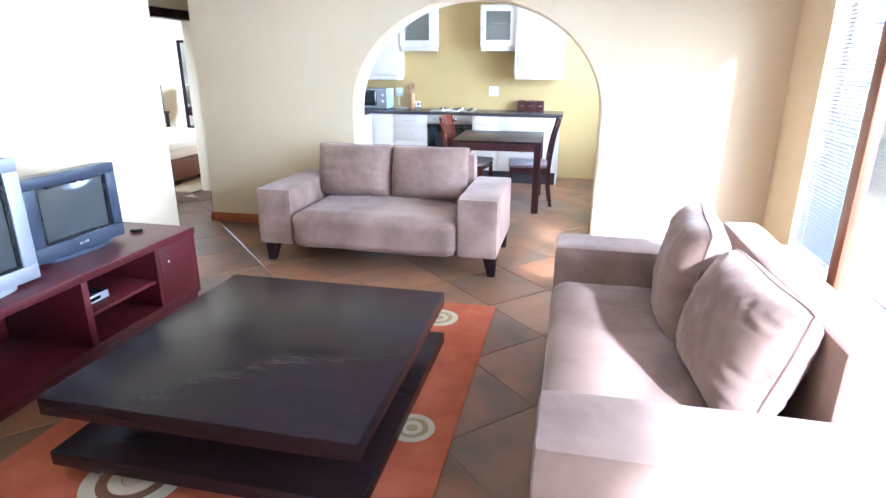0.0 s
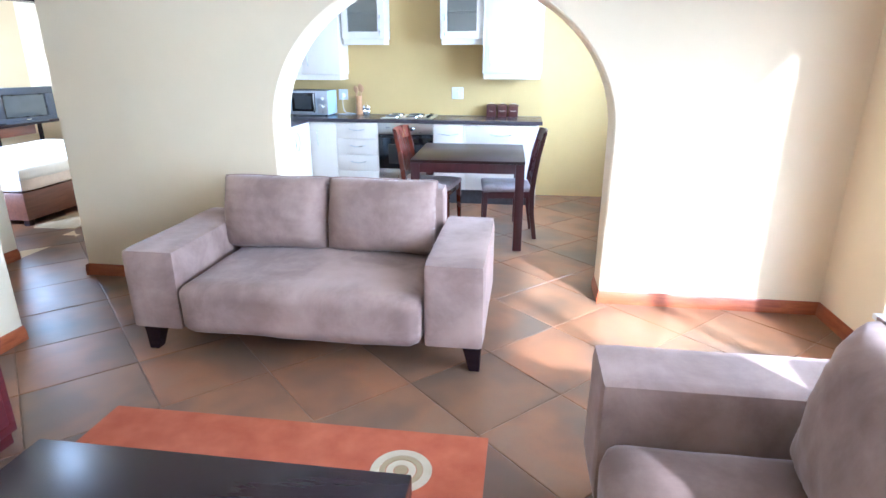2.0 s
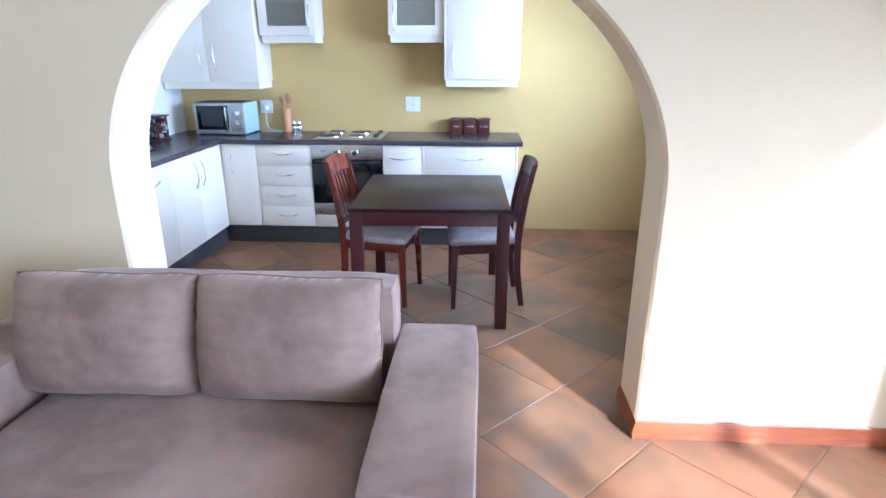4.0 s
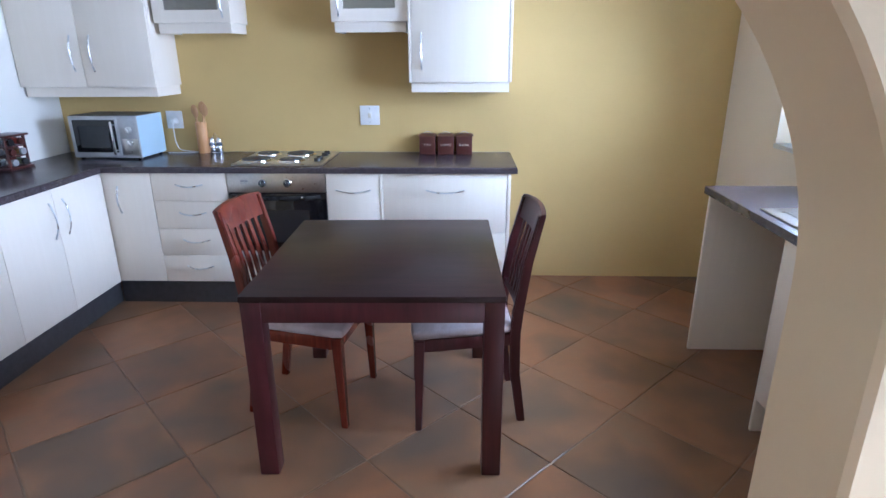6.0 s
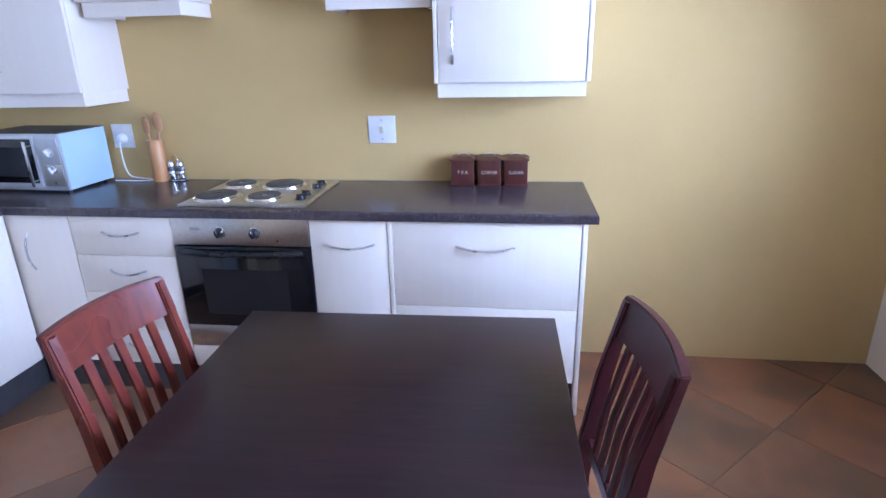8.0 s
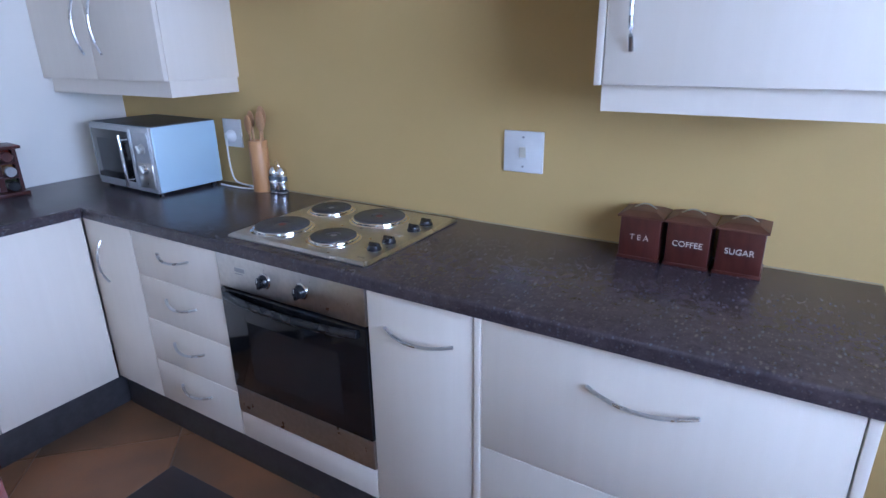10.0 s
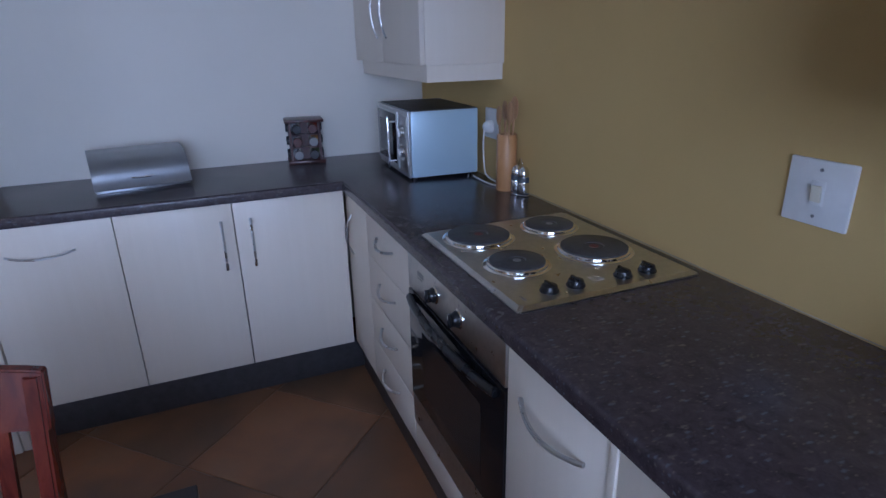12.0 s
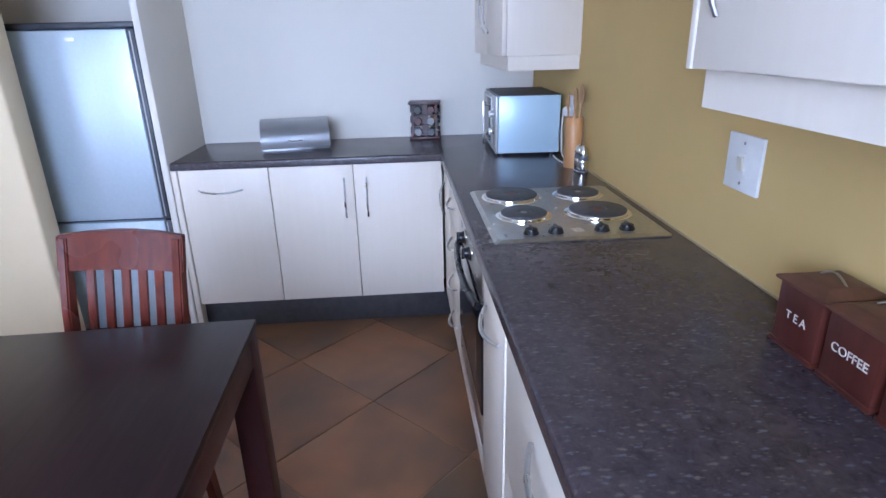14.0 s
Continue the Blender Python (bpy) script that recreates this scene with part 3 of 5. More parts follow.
def sofa(loc, rz, w, d, label, seed, nose):
    """Two-seat sofa, front towards local -y, its front left foot corner of the plan at the origin."""
    ob = thing("sofa", loc, label, "sofa", "matching living room sofas", rz)
    aw, zb, za, zs, zk = 0.30, 0.16, 0.60, 0.43, 0.80
    part("arm", soft_box(0, aw - 0.014, 0, d - 0.02, zb, za, 0.022, seed, 10, 0.004), SUEDE, ob)
    part("arm", soft_box(w - aw, w, 0, d - 0.02, zb, za, 0.022, seed + 3, 10, 0.004), SUEDE, ob)
    part("seat_base", box(aw, w - aw, 0.03, d - 0.14, zb, 0.20, 0.01), SUEDE, ob)
    s = soft_box(aw - 0.012, w - aw - 0.002, -nose, d - 0.17, zb - 0.010, zs, 0.075, seed + 5, 18, 0.010)
    for v in s.verts:
        if v.co.z > 0.3:
            u = (v.co.x - w / 2) / (w / 2 - aw)
            v.co.z += 0.022 * (1 - u * u) * (1 - ((v.co.y - d * 0.4) / (d * 0.6)) ** 2)
    part("seat_cushion", s, SUEDE, ob)
    part("backrest", soft_box(aw + 0.002, w - aw - 0.002, d - 0.17, d, zb, zk, 0.03, seed + 8, 10, 0.005), SUEDE, ob)
    for x, sx in ((0.066, -1), (w - 0.066, 1)):
        for y, sy in ((0.112, -1), (d - 0.112, 1)):
            part("leg", leg_taper(x, y, 0, zb + 0.01, 0.027, 0.052, sx * 0.018, sy * 0.012), ESPRESSO, ob, "dark wooden tapered leg")
    return ob


SA_X, SA_Y, SA_W, SA_D = -2.265, 4.345, 1.875, 0.94
sofa((SA_X, SA_Y, 0), 0, SA_W, SA_D, "taupe microsuede two-seat sofa with dark tapered legs by the arch", 1, 0.045)
sofa((0.03, 3.67, 0), -90, 1.98, 0.95, "taupe microsuede sofa with dark tapered legs under the window", 2, 0.0)


def back_cushion(loc, lean, rz, w, h, t, seed, label):
    ob = thing("back_cushion", loc, label, "cushion", "loose sofa back cushions", 0)
    ob.matrix_world = pose(*loc, 0, 0, rz) @ pose(0, 0, 0, lean, 0, 0)
    part("cover", cushion(w, h, t, seed), SUEDE, ob)
    part("piping", rim(w, h), SUEDE, ob)
    return ob


back_cushion((-1.694, 4.965, 0.432), -12, 1, 0.67, 0.445, 0.26, 3, "taupe microsuede back cushion with piped edges on the sofa")
back_cushion((-1.050, 4.965, 0.432), -13, -1, 0.67, 0.445, 0.26, 6, "taupe microsuede back cushion with piped edges on the sofa")
back_cushion((0.575, 3.02, 0.43), -10, -97, 0.66, 0.48, 0.25, 9, "plump taupe back cushion leaning on the window sofa")
back_cushion((0.600, 2.37, 0.43), -17, -85, 0.64, 0.455, 0.25, 12, "plump taupe back cushion leaning on the window sofa")


# ---- living room ----
def coffee_table():
    x0, x1, y0, y1 = -1.755, -0.525, 1.90, 3.20
    ob = thing("coffee_table", ((x0 + x1) / 2, (y0 + y1) / 2, 0.0125), "low square espresso-stained coffee table with a lower tier on the rug", "coffee table")
    a, b = (x1 - x0) / 2, (y1 - y0) / 2
    part("tabletop", box(-a, a, -b, b, 0.275, 0.350, 0.005), ESPRESSO, ob)
    part("core", box(-a + 0.2, a - 0.2, -b + 0.2, b - 0.2, 0.115, 0.275, 0.004), ESPRESSO, ob)
    part("lower_tier", box(-a, a, -b, b, 0.055, 0.115, 0.005), ESPRESSO, ob)
    for sx in (-1, 1):
        for sy in (-1, 1):
            part("foot", box(sx * (a - 0.1) - 0.05, sx * (a - 0.1) + 0.05, sy * (b - 0.1) - 0.05, sy * (b - 0.1) + 0.05, 0, 0.055, 0.003), ESPRESSO, ob)
    return ob


coffee_table()


def disc_ring(r0, r1, z0, z1, n=48):
    bm = bmesh.new()
    rows = []
    for r, z in ((r0, z0), (r1, z0), (r1 - 0.002, z1), (r0 + 0.002, z1)):
        rows.append([bm.verts.new((r * math.cos(2 * math.pi * k / n), r * math.sin(2 * math.pi * k / n), z)) for k in range(n)])
    for a, b in ((1, 2), (2, 3), (3, 0)):
        for k in range(n):
            bm.faces.new((rows[a][k], rows[a][(k + 1) % n], rows[b][(k + 1) % n], rows[b][k]))
    bmesh.ops.recalc_face_normals(bm, faces=bm.faces[:])
    return bm


def rug():
    x0, x1, y0, y1 = -2.04, -0.33, 1.15, 3.875
    ob = thing("rug", (0, 0, 0), "orange pile rug with cream and brown ring motifs", "rug")
    part("rug_field", box(x0, x1, y0, y1, 0.0005, 0.010, 0.003), RUG, ob)
    for x, y, r in ((-0.515, 2.50, 0.10), (-0.655, 3.625, 0.122), (-1.46, 1.965, 0.19), (-1.27, 3.39, 0.115), (-0.62, 1.45, 0.12)):
        m = Matrix.Translation((x, y, 0))
        part("ring", turned(disc_ring(r * 0.70, r, 0.009, 0.0125), m), RUG_CREAM, ob, "cream outer ring")
        part("ring", turned(disc_ring(r * 0.50, r * 0.70, 0.009, 0.0122), m), RUG_BROWN if r > 0.13 else RUG_OLIVE, ob)
        part("ring", turned(disc_ring(r * 0.24, r * 0.49, 0.009, 0.0125), m), RUG_CREAM, ob)
        part("dot", cyl(r * 0.22, 0.009, 0.0122, x, y), RUG_OLIVE if r < 0.13 else RUG_CREAM, ob)
    return ob


rug()


def tv_stand():
    """Low mahogany unit with open bays and a door at its end; its front towards +x."""
    ob = thing("tv_stand", (-2.29, 3.60, 0), "long low mahogany television stand with open bays and an end door", "tv stand")
    d, n = -0.55, -2.35
    part("top", box(d, 0.012, n, 0, 0.455, 0.50, 0.004), MAHOGANY, ob)
    part("plinth", box(d + 0.02, -0.012, n + 0.02, -0.02, 0, 0.055, 0.003), MAHOGANY, ob)
    part("bottom", box(d, 0, n, 0, 0.055, 0.095, 0.003), MAHOGANY, ob)
    part("back_panel", box(d, d + 0.012, n, 0, 0.095, 0.455), MAHOGANY, ob)
    for y0, y1 in ((-0.03, 0), (-0.375, -0.345), (-0.915, -0.875), (-1.475, -1.435), (-2.005, -1.975), (n, n + 0.03)):
        part("divider", box(d + 0.012, 0, y0, y1, 0.095, 0.455, 0.002), MAHOGANY, ob)
    for y0, y1 in ((-0.875, -0.375), (-1.975, -1.475)):
        part("shelf", box(d + 0.012, -0.02, y0, y1, 0.245, 0.265, 0.002), MAHOGANY, ob)
    for y0, y1 in ((-0.344, -0.031), (n + 0.031, -2.006)):
        dr = part("door", box(-0.018, 0.002, y0, y1, 0.098, 0.452, 0.002), MAHOGANY, ob)
        ky = y0 + 0.05 if y1 > -1 else y1 - 0.05
        part("knob", turned(lathe([(0.005, 0), (0.005, 0.012), (0.011, 0.016), (0.011, 0.022), (0.006, 0.026)], 18), pose(0.002, ky, 0.36, 0, 90, 0)), CHROME, dr, "small chrome knob")
    return ob


tv_stand()


def crt(loc, rz, w, h, depth, shell, face, label, bez=0.07, low=0.10):
    """Tube television: bezel, bulging screen, deep tapering shell, foot. Screen towards local -y."""
    ob = thing("television", loc, label, "television", "tube televisions", rz)
    b = bmesh.new()
    secs = [(0.0, 1.0, 1.0), (0.03, 1.0, 1.0), (0.10, 0.97, 0.97), (depth * 0.55, 0.80, 0.82), (depth, 0.52, 0.58)]
    rows = []
    for y, kx, kz in secs:
        zc = h * 0.52
        c = 0.02
        x1, z0, z1 = w / 2 * kx, zc - (zc - 0.02) * kz, zc + (h - zc) * kz
        rows.append([b.verts.new(p) for p in ((-x1 + c, y, z0), (x1 - c, y, z0), (x1, y, z0 + c), (x1, y, z1 - c), (x1 - c, y, z1), (-x1 + c, y, z1), (-x1, y, z1 - c), (-x1, y, z0 + c))])
    for p, q in zip(rows, rows[1:]):
        for k in range(8):
            b.faces.new((p[k], p[(k + 1) % 8], q[(k + 1) % 8], q[k]))
    b.faces.new(rows[0][::-1])
    b.faces.new(rows[-1])
    bmesh.ops.recalc_face_normals(b, faces=b.faces[:])
    part("shell", b, shell, ob)
    for a, e, c, g in ((-w / 2, w / 2, h - bez * 0.8, h), (-w / 2, w / 2, 0.02, low), (-w / 2, -w / 2 + bez, low, h - bez * 0.8), (w / 2 - bez, w / 2, low, h - bez * 0.8)):
        part("bezel", box(a, e, -0.022, 0.0, c, g, 0.005), face, ob)
    part("inner_frame", join(box(-w / 2 + bez, -w / 2 + bez + 0.018, -0.012, 0, low, h - bez * 0.8), box(w / 2 - bez - 0.018, w / 2 - bez, -0.012, 0, low, h - bez * 0.8), box(-w / 2 + bez + 0.018, w / 2 - bez - 0.018, -0.012, 0, low, low + 0.014), box(-w / 2 + bez + 0.018, w / 2 - bez - 0.018, -0.012, 0, h - bez * 0.8 - 0.014, h - bez * 0.8)), BLACK, ob)
    s = bmesh.new()
    n, sw, sh = 14, w - 2 * bez - 0.036, h - bez * 0.8 - low - 0.028
    g = [[s.verts.new((sw * (i / n - 0.5), -0.004 - 0.014 * (1 - (2 * i / n - 1) ** 2) * (1 - (2 * j / n - 1) ** 2) ** 0.8, low + 0.014 + sh * j / n)) for j in range(n + 1)] for i in range(n + 1)]
    for i in range(n):
        for j in range(n):
            s.faces.new((g[i][j], g[i + 1][j], g[i + 1][j + 1], g[i][j + 1]))
    part("screen", s, SCREEN, ob)
    part("badge", box(-0.03, 0.03, -0.0245, -0.021, low * 0.55, low * 0.55 + 0.012), NICKEL, ob)
    foot = bmesh.new()
    for k in range(13):
        a = math.pi * k / 12
        foot.verts.new((-w * 0.36 * math.cos(a), -0.05 * math.sin(a) + 0.01, 0))
    fv = foot.verts[:] + [foot.verts.new((w * 0.36, depth * 0.6, 0)), foot.verts.new((-w * 0.36, depth * 0.6, 0))]
    f = foot.faces.new(fv)
    up = bmesh.ops.extrude_face_region(foot, geom=[f])
    bmesh.ops.translate(foot, vec=(0, 0, 0.022), verts=[v for v in up["geom"] if isinstance(v, bmesh.types.BMVert)])
    bmesh.ops.recalc_face_normals(foot, faces=foot.faces[:])
    part("foot", foot, face, ob)
    return ob


crt((-2.56, 3.00, 0.50), 90, 0.60, 0.46, 0.36, BLACK, BLUE_GREY, "blue-grey tube television, switched off, on the mahogany stand")
crt((-2.42, 2.20, 0.50), 90, 0.76, 0.60, 0.42, CHARCOAL, SILVER_PLASTIC, "large silver tube television, switched off, on the mahogany stand", 0.075, 0.09)


def decoder():
    ob = thing("decoder_box", (-2.40, 2.84, 0.265), "small silver and black set-top box on the stand's shelf", "set-top box", rz=90)
    part("case", box(-0.11, 0.11, 0, 0.17, 0.004, 0.045, 0.003), BLACK, ob)
    part("front_panel", box(-0.11, 0.11, -0.006, 0, 0.004, 0.045, 0.002), SILVER_PLASTIC, ob, "silver front panel")
    part("display", box(-0.03, 0.05, -0.008, -0.005, 0.016, 0.034), BLACKGLASS, ob)
    return ob


decoder()
solo("small_remote", box(-0.035, 0.035, -0.014, 0.014, 0, 0.016, 0.005), BLACK, "small black sensor box on the television stand", "remote", (-2.56, 3.42, 0.50), 30)


# ---- dining set ----
def dining_table():
    ob = thing("dining_table", (-0.690, 6.868, 0), "square dark-stained dining table with straight square legs", "dining table", rz=1.5)
    a, b = 0.465, 0.486
    part("tabletop", box(-a, a, -b, b, 0.726, 0.750, 0.003), ESPRESSO_TABLE, ob)
    for s in (-1, 1):
        part("apron", box(-a + 0.075, a - 0.075, s * (b - 0.016) - 0.011, s * (b - 0.016) + 0.011, 0.648, 0.726, 0.002), DARKRED, ob)
        part("apron", box(s * (a - 0.016) - 0.011, s * (a - 0.016) + 0.011, -b + 0.075, b - 0.075, 0.648, 0.726, 0.002), DARKRED, ob)
        for q in (-1, 1):
            part("leg", box(s * (a - 0.039) - 0.036, s * (a - 0.039) + 0.036, q * (b - 0.039) - 0.036, q * (b - 0.039) + 0.036, 0, 0.726, 0.004), DARKRED, ob)
    return ob


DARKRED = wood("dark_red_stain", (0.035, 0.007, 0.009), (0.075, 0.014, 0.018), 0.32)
dining_table()


def dining_chair(loc, rz, timber, label):
    """Slat-backed chair, its seat's front towards local -y."""
    ob = thing("dining_chair", loc, label, "chair", "chairs at the dining table", rz)
    w, d = 0.182, 0.40
    for s in (-1, 1):
        part("leg", leg_taper(s * (w + 0.020), -0.006, 0, 0.43, 0.014, 0.021, s * 0.004, -0.012), timber, ob)
        pts = [(0.435, 0.0, 0.036), (0.40, 0.24, 0.042), (0.395, 0.43, 0.046), (0.408, 0.55, 0.044), (0.438, 0.74, 0.038), (0.485, 0.936, 0.030)]
        b = bmesh.new()
        rows = [[b.verts.new((s * (w - 0.018) + dx, y + dy * t, z)) for dx, dy in ((-0.013, -0.5), (0.013, -0.5), (0.013, 0.5), (-0.013, 0.5))] for y, z, t in pts]
        for p, q in zip(rows, rows[1:]):
            for k in range(4):
                b.faces.new((p[k], p[(k + 1) % 4], q[(k + 1) % 4], q[k]))
        b.faces.new(rows[0][::-1])
        b.faces.new(rows[-1])
        bmesh.ops.recalc_face_normals(b, faces=b.faces[:])
        bmesh.ops.bevel(b, geom=[e for e in b.edges if abs(e.verts[0].co.z - e.verts[1].co.z) > 0.05], offset=0.004, segments=2, affect="EDGES")
        part("back_post", b, timber, ob)
        part("side_rail", turned(box(-0.010, 0.010, 0.012, 0.375, 0.375, 0.43, 0.002), pose(s * (w + 0.020), 0, 0, 0, 0, s * 5.8)), timber, ob)
    part("front_rail", box(-w - 0.004, w + 0.004, -0.016, 0.006, 0.375, 0.43, 0.002), timber, ob)
    part("back_rail", box(-w + 0.03, w - 0.03, 0.385, 0.407, 0.375, 0.43, 0.002), timber, ob)
    seat = soft_box(-w, w, -0.040, 0.385, 0.428, 0.478, 0.022, rz, 8, 0.003)
    for v in seat.verts:
        if v.co.z > 0.45:
            v.co.z += 0.012 * (1 - (v.co.x / w) ** 2)
        v.co.x *= 1.23 - 0.25 * max(0.0, v.co.y / 0.39)
    part("seat", seat, SEAT_SUEDE, ob, "grey suede padded seat")

    def bow(x0, x1, z0, z1, y0, y1, t, dip):
        b = bmesh.new()
        rows, n = [], 12
        for k in range(n + 1):
            u = k / n * 2 - 1
            x, sag = x0 + (x1 - x0) * k / n, dip * (1 - u * u)
            lift = 0.010 * (1 - u * u) if z1 > 0.8 else 0.0
            rows.append([b.verts.new(p) for p in ((x, y0 + sag, z0), (x, y0 + sag + t, z0), (x, y1 + sag + t, z1 + lift), (x, y1 + sag, z1 + lift))])
        for p, q in zip(rows, rows[1:]):
            for k in range(4):
                b.faces.new((p[k], p[(k + 1) % 4], q[(k + 1) % 4], q[k]))
        b.faces.new(rows[0][::-1])
        b.faces.new(rows[-1])
        bmesh.ops.recalc_face_normals(b, faces=b.faces[:])
        bmesh.ops.bevel(b, geom=[e for e in b.edges if e.calc_face_angle(0) > 0.7], offset=0.003, segments=2, affect="EDGES")
        return b

    part("top_rail", bow(-w, w, 0.845, 0.943, 0.450, 0.476, 0.022, 0.022), timber, ob)
    part("lower_rail", bow(-w + 0.03, w - 0.03, 0.52, 0.555, 0.398, 0.402, 0.018, 0.006), timber, ob)
    for k in range(5):
        x = (-2 + k) * 0.050
        dip = 0.02 * (1 - (x / w) ** 2)
        b = bmesh.new()
        rows = [[b.verts.new((x + sx * 0.0115, y + sy * 0.005, z)) for sx, sy in ((-1, -1), (1, -1), (1, 1), (-1, 1))] for y, z in ((0.414, 0.55), (0.426 + dip * 0.6, 0.69), (0.461 + dip, 0.850))]
        for p, q in zip(rows, rows[1:]):
            for j in range(4):
                b.faces.new((p[j], p[(j + 1) % 4], q[(j + 1) % 4], q[j]))
        b.faces.new(rows[0][::-1])
        b.faces.new(rows[-1])
        bmesh.ops.recalc_face_normals(b, faces=b.faces[:])
        part("slat", b, timber, ob)
    return ob


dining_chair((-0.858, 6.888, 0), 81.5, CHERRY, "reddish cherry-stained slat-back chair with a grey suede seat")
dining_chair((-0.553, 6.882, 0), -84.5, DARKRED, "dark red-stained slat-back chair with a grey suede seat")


# ---- kitchen units ----
def bow_handle(parent, x, z, length, upright=False, y=0.0, sag=0.012):
    n = 14
    pts = []
    for k in range(n + 1):
        u = 2 * k / n - 1
        out = y - 0.004 - 0.026 * (1 - u * u)
        a, b = u * length / 2, -sag * (1 - u * u)
        pts.append((x + b * 0.0, out, z + a) if upright else (x + a, out, z + b))
    return part("handle", tube(pts, 0.0055, 10, 0.75), NICKEL, parent, "bowed satin metal handle")


def base_unit(loc, rz, w, fronts, label, depth=0.555, kick=0.16, top=0.868):
    """Floor cabinet, front towards local -y. fronts: (z0, z1, handle) with handle None or (x, z, length, upright)."""
    ob = thing("kitchen_cabinet", loc, label, "cabinet", "limed wood floor cabinets", rz)
    part("body", box(0.001, w - 0.001, 0.004, depth, kick, top, 0.0), LIMED, ob)
    for i, (z0, z1, h) in enumerate(fronts):
        f = part("drawer" if (z1 - z0) < 0.5 else "door", box(0.0008, w - 0.0008, -0.016, 0.0035, z0 + 0.0008, z1 - 0.0008, 0.0018), LIMED, ob)
        if h:
            bow_handle(f, h[0], h[1], h[2], h[3], -0.016)
    return ob


KICK, TOP, YF, XF = 0.16, 0.866, 7.965, -2.585
base_unit((-2.583, YF, 0), 0, 0.310, [(KICK, TOP, (0.10, 0.70, 0.17, True))], "limed wood corner floor cabinet with one narrow door")
dz = (TOP - KICK) / 4
base_unit((-2.270, YF, 0), 0, 0.468, [(KICK + k * dz, KICK + (k + 1) * dz, (0.234, KICK + (k + 0.61) * dz, 0.17, False)) for k in range(4)], "limed wood cabinet of four drawers with bowed metal handles")
base_unit((-1.195, YF, 0), 0, 0.325, [(KICK, TOP, (0.165, 0.765, 0.21, False))], "narrow limed wood pull-out cabinet beside the oven")
built("filler_strip", box(-0.868, -0.850, YF - 0.020, YF + 0.3, KICK, TOP, 0.002), LIMED, "narrow limed wood filler strip between cabinets", "filler")
base_unit((-0.849, YF, 0), 0, 0.745, [(KICK, 0.498, (0.375, 0.425, 0.23, False)), (0.498, TOP, (0.375, 0.765, 0.23, False))], "wide limed wood cabinet with two deep drawers")
solo("end_panel", box(-0.102, -0.082, YF - 0.018, Y_K - 0.001, 0.0, TOP, 0.002), LIMED, "limed wood end panel closing the floor cabinets", "end panel")
base_unit((XF, 6.668, 0), 90, 0.425, [(KICK, TOP, (0.19, 0.765, 0.21, False))], "limed wood floor cabinet with a horizontal bowed handle")
base_unit((XF, 7.095, 0), 90, 0.406, [(KICK, TOP, (0.36, 0.70, 0.20, True))], "limed wood floor cabinet with an upright bowed handle")
base_unit((XF, 7.503, 0), 90, 0.435, [(KICK, TOP, (0.06, 0.70, 0.20, True))], "limed wood corner floor cabinet with an upright bowed handle")
solo("tall_panel", box(-3.12, -2.56, 6.638, 6.664, 0.0, TOP, 0.002), LIMED, "limed wood end panel beside the fridge recess", "end panel")
SEAL = plain("sealant", (0.42, 0.36, 0.25), 0.6, 0, 0.2, 20, 0)
KICKB = plain("grey_kickboard", (0.055, 0.052, 0.055), 0.4, 0, 0.2, 30, 0.04)
built("plinth_back_run", box(-2.60, -0.104, YF + 0.018, YF + 0.036, 0.0, KICK - 0.001, 0.001), KICKB, "dark grey kickboard under the back cabinets", "kickboard")
built("plinth_side_run", box(XF - 0.050, XF - 0.032, 6.666, YF + 0.036, 0.0, KICK - 0.001, 0.001), KICKB, "dark grey kickboard under the side cabinets", "kickboard")

worktop = solo("worktop", extrude([(XK_L + 0.001, 6.64), (-2.56, 6.64), (-2.56, 7.935), (-0.045, 7.935), (-0.045, Y_K - 0.001), (XK_L + 0.001, Y_K - 0.001)], 0.868, 0.905, 0.010, 4), WORKTOP, "dark speckled laminate worktop with a rounded edge on the cabinets", "worktop")
solo("sealant_line", box(-3.12, -0.05, Y_K - 0.0035, Y_K - 0.0005, 0.9045, 0.9068, 0.0008), SEAL, "thin pale sealant bead along the worktop's back", "sealant")


